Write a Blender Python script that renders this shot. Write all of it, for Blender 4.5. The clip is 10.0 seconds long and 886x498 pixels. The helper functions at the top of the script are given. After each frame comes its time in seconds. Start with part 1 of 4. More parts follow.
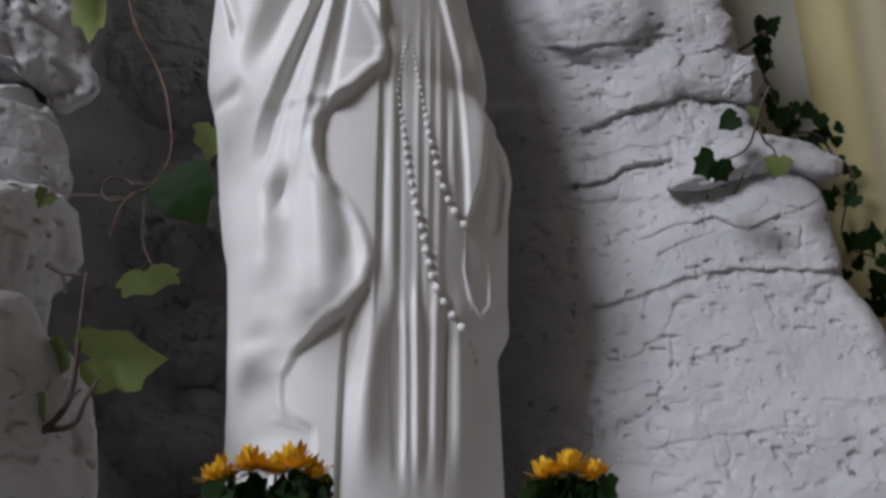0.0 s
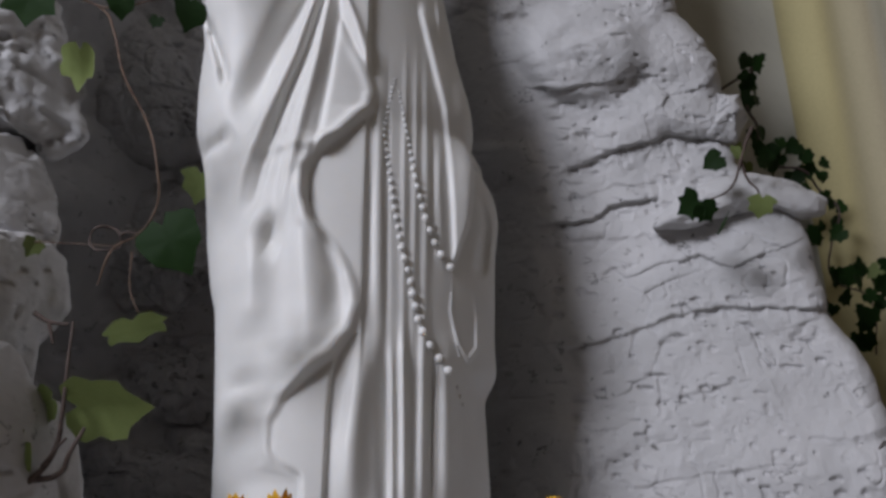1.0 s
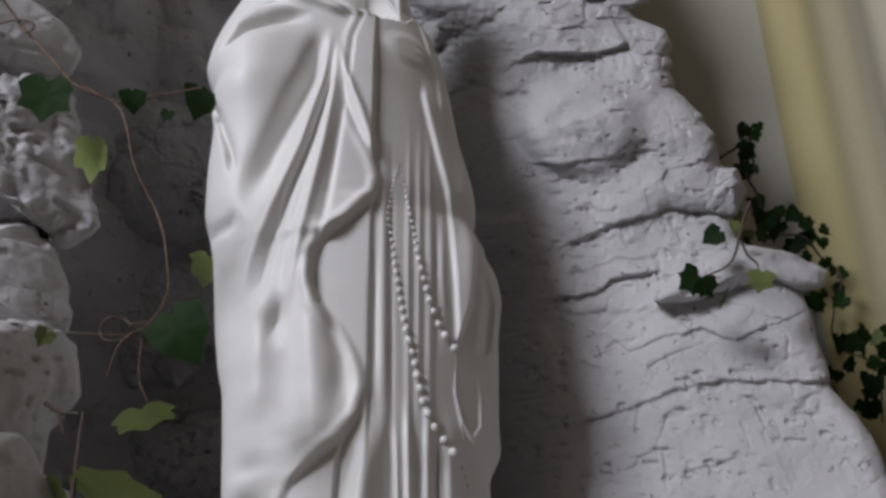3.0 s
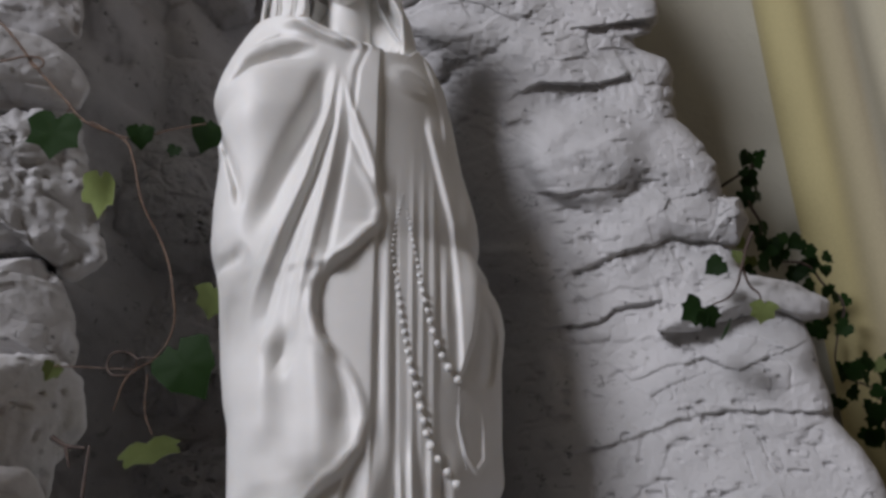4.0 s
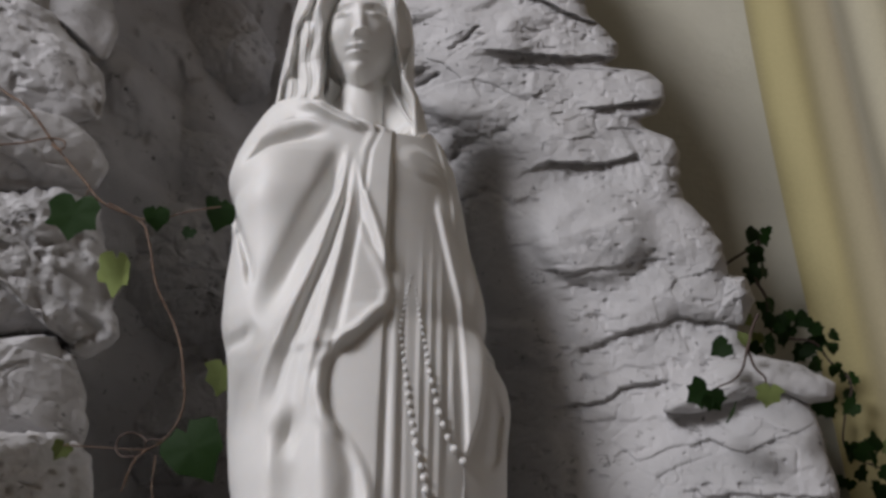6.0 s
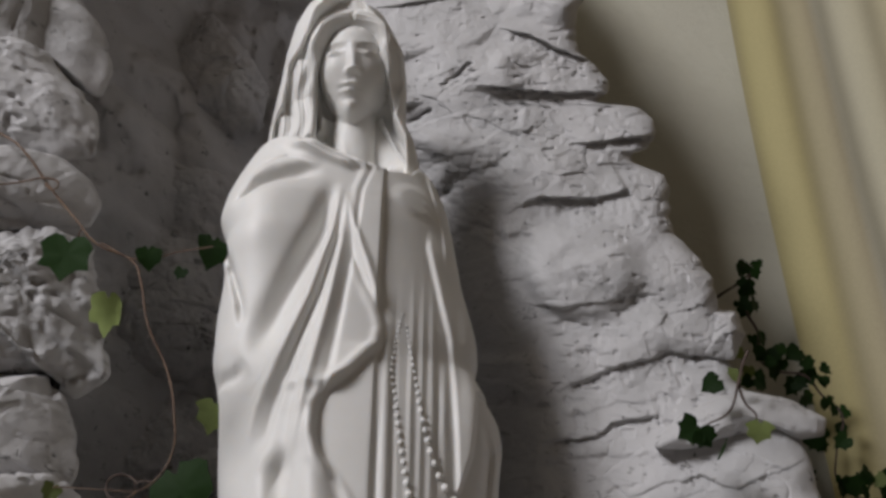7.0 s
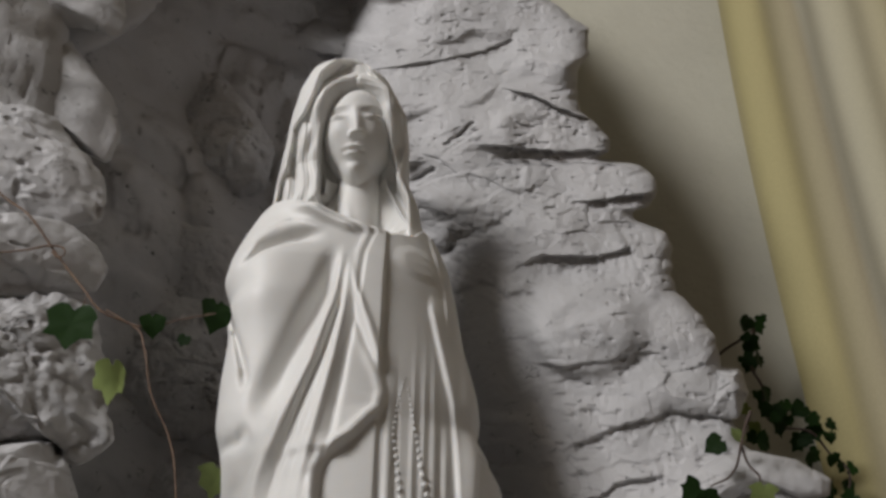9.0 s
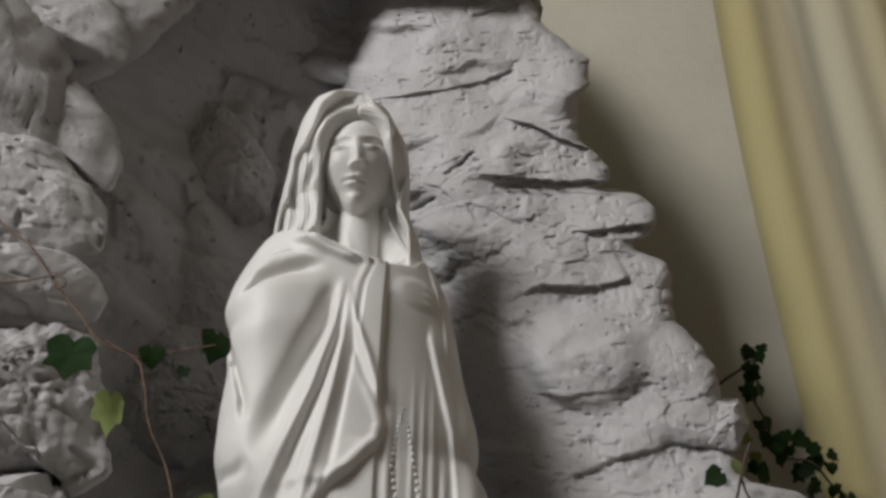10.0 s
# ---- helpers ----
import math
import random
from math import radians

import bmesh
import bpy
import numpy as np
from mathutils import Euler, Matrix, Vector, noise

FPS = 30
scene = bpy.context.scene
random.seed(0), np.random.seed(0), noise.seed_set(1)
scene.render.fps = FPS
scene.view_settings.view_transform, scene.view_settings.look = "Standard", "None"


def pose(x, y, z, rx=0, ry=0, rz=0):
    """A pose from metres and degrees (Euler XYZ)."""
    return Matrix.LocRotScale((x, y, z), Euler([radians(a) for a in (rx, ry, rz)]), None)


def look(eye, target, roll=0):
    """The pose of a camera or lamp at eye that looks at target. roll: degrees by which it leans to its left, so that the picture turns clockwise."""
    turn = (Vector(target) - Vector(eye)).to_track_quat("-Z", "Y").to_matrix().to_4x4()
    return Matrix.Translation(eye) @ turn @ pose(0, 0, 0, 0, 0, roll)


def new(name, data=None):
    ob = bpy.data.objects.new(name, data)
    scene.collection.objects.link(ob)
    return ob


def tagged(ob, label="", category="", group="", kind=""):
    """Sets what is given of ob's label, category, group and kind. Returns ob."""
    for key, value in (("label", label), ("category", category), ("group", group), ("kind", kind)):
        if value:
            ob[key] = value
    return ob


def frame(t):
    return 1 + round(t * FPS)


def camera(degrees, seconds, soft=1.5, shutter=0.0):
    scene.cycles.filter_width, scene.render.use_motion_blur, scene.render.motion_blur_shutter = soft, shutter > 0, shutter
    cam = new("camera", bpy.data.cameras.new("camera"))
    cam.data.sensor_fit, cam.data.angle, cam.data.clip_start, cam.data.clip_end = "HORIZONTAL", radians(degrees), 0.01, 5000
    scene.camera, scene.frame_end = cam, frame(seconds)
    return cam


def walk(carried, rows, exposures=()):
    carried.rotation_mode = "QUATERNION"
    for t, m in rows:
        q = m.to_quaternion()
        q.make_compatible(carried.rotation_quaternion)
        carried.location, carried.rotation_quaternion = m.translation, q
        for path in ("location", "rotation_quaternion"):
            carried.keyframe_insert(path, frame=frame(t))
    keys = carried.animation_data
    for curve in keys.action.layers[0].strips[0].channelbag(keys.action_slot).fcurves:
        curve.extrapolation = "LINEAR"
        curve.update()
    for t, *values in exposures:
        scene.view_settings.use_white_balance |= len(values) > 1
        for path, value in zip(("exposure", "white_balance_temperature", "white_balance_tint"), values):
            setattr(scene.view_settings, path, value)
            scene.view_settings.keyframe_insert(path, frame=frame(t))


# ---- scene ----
cam = camera(50.3, 10.0, soft=3.2)
METRES, EYE, TILT, LEAN, TURN = 0.2, 1.5, 18.0, 0.0, 0.0
ROWS = [
    (0.0, 0.0, 0.0, 0.0, -0.0, 0.0, -0.0),
    (0.5, 0.0304, -0.0308, 0.0605, -0.18, 0.78, 0.1),
    (1.0, 0.0526, -0.0534, 0.1095, -0.35, 1.63, 0.29),
    (1.5, 0.0518, -0.0813, 0.1453, -0.27, 2.54, 0.25),
    (2.0, 0.0673, -0.1155, 0.2029, -0.22, 3.45, 0.55),
    (2.5, 0.0708, -0.1475, 0.251, -0.04, 4.25, 0.71),
    (4.0, 0.0752, -0.2355, 0.3784, 0.28, 6.1, 0.7),
    (4.5, 0.0663, -0.2685, 0.4217, 0.68, 6.85, 0.48),
    (5.0, 0.0726, -0.2923, 0.4591, 0.79, 7.77, 0.19),
    (5.5, 0.0786, -0.3255, 0.4962, 0.78, 8.71, -0.1),
    (6.0, 0.0817, -0.3571, 0.5321, 0.68, 9.63, -0.26),
    (7.5, 0.1207, -0.4397, 0.6443, 0.24, 11.95, -0.12),
    (8.0, 0.1368, -0.4678, 0.6771, 0.41, 12.59, 0.03),
    (8.5, 0.1518, -0.4903, 0.7096, 0.61, 13.25, -0.03),
    (9.0, 0.1551, -0.5137, 0.7395, 0.83, 13.92, -0.16),
    (9.5, 0.1573, -0.5325, 0.7626, 0.9, 14.6, -0.32),
    (10.0, 0.1791, -0.5522, 0.7877, 0.92, 15.37, -0.4),
]
walk(cam, [(t, pose(0, 0, EYE, TILT, LEAN, TURN) @ pose(METRES * x, METRES * y, METRES * z, 90 + pitch, roll, yaw)) for t, x, y, z, yaw, pitch, roll in ROWS],
     exposures=[(0.0, 0.0, 6280, 18), (4.5, 0.0, 6550, 18), (10.0, 0.0, 7020, 14)])

# ---- world and light ----
world = bpy.data.worlds.new("world")
scene.world = world
world.use_nodes = True
wn = world.node_tree.nodes
sky = wn.new("ShaderNodeTexSky")
sky.sky_type = "NISHITA"
sky.sun_disc = False
sky.sun_elevation, sky.sun_rotation = radians(35), radians(200)
world.node_tree.links.new(sky.outputs[0], wn["Background"].inputs[0])
wn["Background"].inputs[1].default_value = 0.1
scene.view_settings.exposure = 0.0


def area(name, m, w, h, power, colour):
    li = bpy.data.lights.new(name, "AREA")
    li.shape, li.size, li.size_y, li.energy, li.color = "RECTANGLE", w, h, power, colour
    ob = new(name, li)
    ob.matrix_world = m
    return ob


WIN = Vector((-4.22, -4.18, 5.0))
area("window_daylight", look(WIN, (0.05, 1.3, 2.2)), 1.9, 2.1, 440, (0.90, 0.95, 1.0))


# ---- materials ----
def material(name, rough=0.6, metal=0.0):
    m = bpy.data.materials.new(name)
    m.use_nodes = True
    nt = m.node_tree
    b = nt.nodes["Principled BSDF"]
    b.inputs["Roughness"].default_value = rough
    b.inputs["Metallic"].default_value = metal
    return m, nt, b


def tex(nt, scale, detail=6.0, rough=0.6, kind="Noise"):
    co = nt.nodes.new("ShaderNodeTexCoord")
    n = nt.nodes.new("ShaderNodeTex" + kind)
    n.inputs["Scale"].default_value = scale
    if kind == "Noise":
        n.inputs["Detail"].default_value, n.inputs["Roughness"].default_value = detail, rough
    nt.links.new(co.outputs["Object"], n.inputs["Vector"])
    return n


def ramp(nt, source, stops):
    r = nt.nodes.new("ShaderNodeValToRGB")
    nt.links.new(source, r.inputs[0])
    e = r.color_ramp.elements
    while len(e) < len(stops):
        e.new(0.5)
    for i, (p, c) in enumerate(stops):
        e[i].position, e[i].color = p, (*c, 1)
    return r


def mix(nt, fac, a, b, mode="MIX"):
    m = nt.nodes.new("ShaderNodeMixRGB")
    m.blend_type = mode
    for sock, v in zip(m.inputs, (fac, a, b)):
        if isinstance(v, (int, float)):
            sock.default_value = v
        elif isinstance(v, tuple):
            sock.default_value = (*v, 1)
        else:
            nt.links.new(v, sock)
    return m.outputs[0]


def bump(nt, b, source, strength, distance):
    n = nt.nodes.new("ShaderNodeBump")
    n.inputs["Strength"].default_value, n.inputs["Distance"].default_value = strength, distance
    nt.links.new(source, n.inputs["Height"])
    old = b.inputs["Normal"].links
    if old:
        nt.links.new(old[0].from_socket, n.inputs["Normal"])
    nt.links.new(n.outputs[0], b.inputs["Normal"])


def plaster(name, low, high, stain, cracks=False):
    m, nt, b = material(name, 0.75)
    big, mid, fine = tex(nt, 5), tex(nt, 38, 8, 0.65), tex(nt, 260, 4)
    c = ramp(nt, big.outputs[0], [(0.3, low), (0.65, high)]).outputs[0]
    spots = ramp(nt, mid.outputs[0], [(0.30, (1, 1, 1)), (0.36, (0, 0, 0))]).outputs[0]
    c = mix(nt, spots, c, stain)
    if cracks:
        # short crack lines: their dirt and inner shade both put into the colour
        wig = tex(nt, 16, 3, 0.55)
        stretch = nt.nodes.new("ShaderNodeMapping")
        stretch.inputs["Scale"].default_value = (1.0, 1.0, 2.2)
        nt.links.new(wig.inputs["Vector"].links[0].from_socket, stretch.inputs["Vector"])
        nt.links.new(stretch.outputs[0], wig.inputs["Vector"])
        line = ramp(nt, wig.outputs[0], [(0.482, (0, 0, 0)), (0.495, (1, 1, 1)), (0.505, (1, 1, 1)), (0.518, (0, 0, 0))]).outputs[0]
        some = ramp(nt, tex(nt, 19, 4, 0.7).outputs[0], [(0.57, (0, 0, 0)), (0.63, (1, 1, 1))]).outputs[0]
        both = mix(nt, 1.0, line, some, "MULTIPLY")
        c = mix(nt, mix(nt, 1.0, both, (0.75, 0.75, 0.75), "MULTIPLY"), c, (0.10, 0.095, 0.09))
        bump(nt, b, mix(nt, 1.0, (1.0, 1.0, 1.0), both, "SUBTRACT"), 0.6, 0.004)
    nt.links.new(c, b.inputs["Base Color"])
    bump(nt, b, fine.outputs[0], 0.4, 0.0015)
    bump(nt, b, mid.outputs[0], 0.8, 0.005)
    return m


ROCK = plaster("whitewashed_rock", (0.44, 0.435, 0.435), (0.53, 0.52, 0.52), (0.13, 0.125, 0.12), True)
WALL = plaster("cream_wall_plaster", (0.49, 0.47, 0.385), (0.53, 0.51, 0.42), (0.47, 0.45, 0.375))
STONE, _nt, _b = material("statue_plaster", 0.5)
_n = tex(_nt, 9)
_nt.links.new(ramp(_nt, _n.outputs[0], [(0.3, (0.70, 0.69, 0.665)), (0.7, (0.76, 0.75, 0.725))]).outputs[0], _b.inputs["Base Color"])
bump(_nt, _b, tex(_nt, 300, 3).outputs[0], 0.12, 0.0006)
_b.inputs["Subsurface Weight"].default_value = 0.4
_b.inputs["Subsurface Radius"].default_value = (1.0, 0.9, 0.8)
_b.inputs["Subsurface Scale"].default_value = 0.006
CURTAIN, _nt, _b = material("yellow_sheer_curtain", 0.85)
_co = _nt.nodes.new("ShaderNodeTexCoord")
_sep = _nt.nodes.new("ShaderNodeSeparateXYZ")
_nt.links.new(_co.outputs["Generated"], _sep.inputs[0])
# yellow and cream bands; light and dark of the folds painted across the width
_fold_tone = ramp(_nt, _sep.outputs[0], [(0.0, (0.42, 0.37, 0.21)), (0.03, (0.42, 0.37, 0.185)), (0.12, (0.445, 0.386, 0.193)), (0.17, (0.462, 0.412, 0.26)), (0.24, (0.395, 0.344, 0.227)), (0.27, (0.504, 0.479, 0.37)), (0.5, (0.487, 0.437, 0.286)), (0.8, (0.437, 0.37, 0.151))])
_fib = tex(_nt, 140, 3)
_nt.links.new(mix(_nt, 0.12, _fold_tone.outputs[0], _fib.outputs[0], "OVERLAY"), _b.inputs["Base Color"])
# for walls out of view, dark so that little light bounces into the niche
DIM = plaster("dark_brown_unseen_wall", (0.13, 0.10, 0.075), (0.18, 0.14, 0.10), (0.1, 0.08, 0.06))
FLOOR = plaster("stone_floor", (0.13, 0.12, 0.11), (0.18, 0.17, 0.155), (0.1, 0.09, 0.085))


# ---- building helpers ----
def thing(name, label, category, group="", kind="", at=(0, 0, 0)):
    ob = new(name)
    ob.location = at
    return tagged(ob, label, category, group, kind)


def arrays(name, verts, faces, mat, parent=None, label="", smooth=True):
    me = bpy.data.meshes.new(name)
    me.from_pydata(np.asarray(verts).tolist(), [], np.asarray(faces).tolist() if not isinstance(faces, list) else faces)
    me.materials.append(mat)
    if smooth:
        me.shade_smooth()
    ob = new(name, me)
    if parent:
        ob.parent = parent
        ob.matrix_parent_inverse = Matrix.Translation(parent.location).inverted()
    if label:
        ob["label"] = label
    return ob


def part(name, bm, mat, parent=None, label="", smooth=False):
    me = bpy.data.meshes.new(name)
    bm.to_mesh(me)
    bm.free()
    me.materials.append(mat)
    if smooth:
        me.shade_smooth()
    ob = new(name, me)
    if parent:
        ob.parent = parent
        ob.matrix_parent_inverse = Matrix.Translation(parent.location).inverted()
    if label:
        ob["label"] = label
    return ob


def box(name, lo, hi, mat, parent=None, label="", bevel=0.0):
    bm = bmesh.new()
    bmesh.ops.create_cube(bm, size=1)
    for v in bm.verts:
        v.co = Vector(((lo[i] + hi[i]) / 2 + v.co[i] * (hi[i] - lo[i]) for i in range(3)))
    if bevel:
        bmesh.ops.bevel(bm, geom=bm.edges[:], offset=bevel, segments=2, affect="EDGES")
    return part(name, bm, mat, parent, label)


def rows_faces(nr, nc, closed):
    r, c = np.arange(nr - 1)[:, None], np.arange(nc if closed else nc - 1)[None, :]
    d = (c + 1) % nc
    return np.stack([r * nc + c + 0 * r, r * nc + d, (r + 1) * nc + d, (r + 1) * nc + c], -1).reshape(-1, 4)


def vnoise(p):
    i = np.floor(p)
    f = p - i
    f = f * f * (3 - 2 * f)
    out = 0
    for a in (0, 1):
        for b in (0, 1):
            for c in (0, 1):
                h = np.sin((i[..., 0] + a) * 127.1 + (i[..., 1] + b) * 311.7 + (i[..., 2] + c) * 74.7) * 43758.5453
                w = (f[..., 0] if a else 1 - f[..., 0]) * (f[..., 1] if b else 1 - f[..., 1]) * (f[..., 2] if c else 1 - f[..., 2])
                out = out + w * ((h - np.floor(h)) * 2 - 1)
    return out


def fbm(p, octaves=4, gain=0.5):
    out, amp = 0, 1.0
    for k in range(octaves):
        out = out + amp * vnoise(p * 2.03 ** k + k * 17.3)
        amp *= gain
    return out


def step(a, b, x):
    t = np.clip((x - a) / (b - a), 0, 1)
    return t * t * (3 - 2 * t)


def grid_normals(g, closed=True):
    if closed:
        du = np.roll(g, -1, 1) - np.roll(g, 1, 1)
    else:
        du = np.gradient(g, axis=1)
    dv = np.gradient(g, axis=0)
    n = np.cross(du, dv)
    return n / (np.linalg.norm(n, axis=-1, keepdims=True) + 1e-9)


def facets(p, seed):
    """Broken faces: for every point the offset of the chip that it lies on, and how far it is from the chip's border."""
    i = np.floor(p)
    d1, d2, val = np.full(p.shape[:-1], 9.0), np.full(p.shape[:-1], 9.0), np.zeros(p.shape[:-1])

    def rnd(c, k):
        h = np.sin(c[..., 0] * 127.1 + c[..., 1] * 311.7 + c[..., 2] * 74.7 + k * 53.3 + seed) * 43758.5453
        return h - np.floor(h)

    for a in (-1, 0, 1):
        for b in (-1, 0, 1):
            for e in (-1, 0, 1):
                c = i + np.array((a, b, e))
                off = p - c - np.stack([rnd(c, 1), rnd(c, 2), rnd(c, 3)], -1)
                d = np.linalg.norm(off, axis=-1)
                v = 2 * rnd(c, 4) - 1 + (2 * rnd(c, 5) - 1) * off[..., 0] * 1.4 + (2 * rnd(c, 6) - 1) * off[..., 2] * 1.4
                near = d < d1
                d2 = np.where(near, d1, np.minimum(d2, d))
                d1, val = np.where(near, d, d1), np.where(near, v, val)
    return val, d2 - d1


def relief(p, coarse, strata):
    """Hand-modelled plaster rock: lumps, layers, pits and short cracks, in metres outwards."""
    q = p * np.array((1.0, 1.0, 1.0 + strata))
    d = 0.010 * fbm(q / 0.13, 3) + 0.0030 * fbm(p / 0.035 + 9, 3) + 0.0016 * fbm(p / 0.012, 3)
    pits = step(0.48, 0.66, vnoise(p / np.array((0.017, 0.017, 0.011)) + 31)) * step(0.0, 0.35, vnoise(p / 0.09 + 5))
    crack = np.exp(-(vnoise(q / 0.05 + 71) / 0.045) ** 2) * step(0.15, 0.4, vnoise(p / 0.13 + 3))
    d = d - 0.010 * pits - 0.003 * crack
    warped = p + 0.007 * np.stack([vnoise(p / 0.045), vnoise(p / 0.045 + 50), vnoise(p / 0.045 + 90)], -1)
    val, border = facets(warped / np.array((0.13, 0.13, 0.075)), 3.0)
    rough = 0.25 + 0.75 * step(-0.25, 0.35, vnoise(p / 0.17 + 23))
    d = d + rough * (0.009 * val - 0.004 * np.exp(-(border / 0.05) ** 2) * step(-0.1, 0.3, vnoise(p / 0.06 + 61)))
    val, border = facets(warped / np.array((0.045, 0.045, 0.028)), 8.0)
    d = d + 0.0022 * rough * val
    if coarse:
        d = d + coarse * (0.016 * np.abs(vnoise(p / 0.030 + 41)) + 0.006 * np.abs(vnoise(p / 0.014 + 13)) - 0.008)
    return d


def turned(x, y, z, d):
    """Points set back by d metres, fanning out from the front of the niche."""
    k = 1 + d / (y + 0.1)
    return x * k, y + d, 1.57 + (z - 1.57) * k


def rock(outline, y, thick=0.3, edge=0.04, lean=0.0, coarse=0.0, strata=0.6, amp=1.0, na=260, nf=62, slant=0.0, parent=None, label=""):
    o = np.array(outline, float)
    o = o.mean(0) + (o - o.mean(0)) * 0.997
    seg = np.roll(o, -1, 0)
    length = np.linalg.norm(seg - o, axis=1)
    cum = np.concatenate([[0], np.cumsum(length)])
    s = np.linspace(0, cum[-1], na, endpoint=False)
    k = np.searchsorted(cum, s, "right") - 1
    ring = o[k] + (seg[k] - o[k]) * ((s - cum[k]) / length[k])[:, None]
    for _ in range(6):
        ring = ring * 0.5 + 0.25 * (np.roll(ring, 1, 0) + np.roll(ring, -1, 0))
    c = ring.mean(0)
    rad = np.linalg.norm(ring - c, axis=1).mean()
    e = min(0.8, edge / rad * 1.3)
    rows = []
    for u in np.linspace(0.01, 1, nf):
        q = c + (ring - c) * u
        b = edge * (1 - math.sqrt(max(0, 1 - max(0, (u - 1 + e) / e) ** 2)))
        rows.append(np.column_stack([q[:, 0], q[:, 0] * 0 + y - 0.6 * edge + b + 0.03 * u * u - 0.015, q[:, 1]]))
    for w in np.linspace(0.06, 1, 14):
        q = c + (ring - c) * (1 - 0.12 * w * w)
        rows.append(np.column_stack([q[:, 0], q[:, 0] * 0 + y + 0.4 * edge + w * thick + 0.015, q[:, 1]]))
    g = np.array(rows)
    back = np.clip(g[..., 1:2] - y - 0.4 * edge, 0, 9)
    g = g + back * 0.9 * np.array((c[0] / y, 0, (c[1] - 1.57) / y))
    if lean:
        g = np.stack(turned(g[..., 0], g[..., 1], g[..., 2], lean * (g[..., 2] - c[1])), -1)
    if slant:
        g = np.stack(turned(g[..., 0], g[..., 1], g[..., 2], slant * np.clip(g[..., 0] - ring[:, 0].max() + 0.02, -0.45, 0)), -1)
    n = -grid_normals(g)
    if n[nf // 2, :, 1].mean() > 0:
        n = -n
    d = relief(g, coarse, strata) * amp
    g = g + n * d[..., None]
    f = rows_faces(len(rows), na, True)
    return arrays("rock", g.reshape(-1, 3), f, ROCK, parent, label)


def curve_distance(x, z, pts):
    """Distance from a polyline in the x-z plane, how far along it (0 to 1), and on which side."""
    best, along, side = np.full(x.shape, 9.0), np.zeros(x.shape), np.zeros(x.shape)
    m = len(pts) - 1
    for i in range(m):
        (ax, az), (bx, bz) = pts[i], pts[i + 1]
        dx, dz = bx - ax, bz - az
        t = np.clip(((x - ax) * dx + (z - az) * dz) / (dx * dx + dz * dz), 0, 1)
        ex, ez = x - ax - t * dx, z - az - t * dz
        d = np.hypot(ex, ez)
        near = d < best
        best, along = np.where(near, d, best), np.where(near, (i + t) / m, along)
        side = np.where(near, np.sign(dx * ez - dz * ex), side)
    return best, along, side


def spread(z, pts):
    zs, xs = zip(*sorted((p[1], p[0]) for p in pts))
    return np.interp(z, zs, xs)


def smooth_rows(a, n):
    for _ in range(n):
        a = np.concatenate([a[:1], 0.25 * a[:-2] + 0.5 * a[1:-1] + 0.25 * a[2:], a[-1:]])
    return a


# ---- the room ----
box("floor", (-5.8, -4.6, -0.1), (3.2, 2.6, 0), FLOOR)
# ceiling out of view, cream to bounce fill light onto the wall
box("ceiling", (-5.8, -4.6, 7.6), (3.2, 2.6, 7.7), WALL)
box("wall_north", (-5.8, 2.30, 0), (3.2, 2.6, 7.6), WALL)
box("wall_west", (-5.8, -4.4, 0), (-5.6, 2.30, 7.6), DIM)
box("wall_east", (3.0, -4.4, 0), (3.2, 2.30, 7.6), DIM)
wx0, wx1, wz0, wz1 = WIN.x - 1.0, WIN.x + 1.05, WIN.z - 1.15, WIN.z + 1.15
south = thing("wall_south", "unseen dark brown wall with a window opening", "wall", kind="structure")
for lo, hi in (((-5.8, 0), (wx0, 7.6)), ((wx1, 0), (3.2, 7.6)), ((wx0, 0), (wx1, wz0)), ((wx0, wz1), (wx1, 7.6))):
    box("wall_panel", (lo[0], -4.6, lo[1]), (hi[0], -4.4, hi[1]), DIM, south)
for n in ("floor", "ceiling", "wall_north", "wall_west", "wall_east"):
    tagged(bpy.data.objects[n], {"floor": "worn stone floor of the chapel", "ceiling": "unseen plain cream plaster ceiling, pale to bounce light"}.get(n, "room wall, cream beside the grotto, dark brown out of view"), n.split("_")[0], kind="structure")

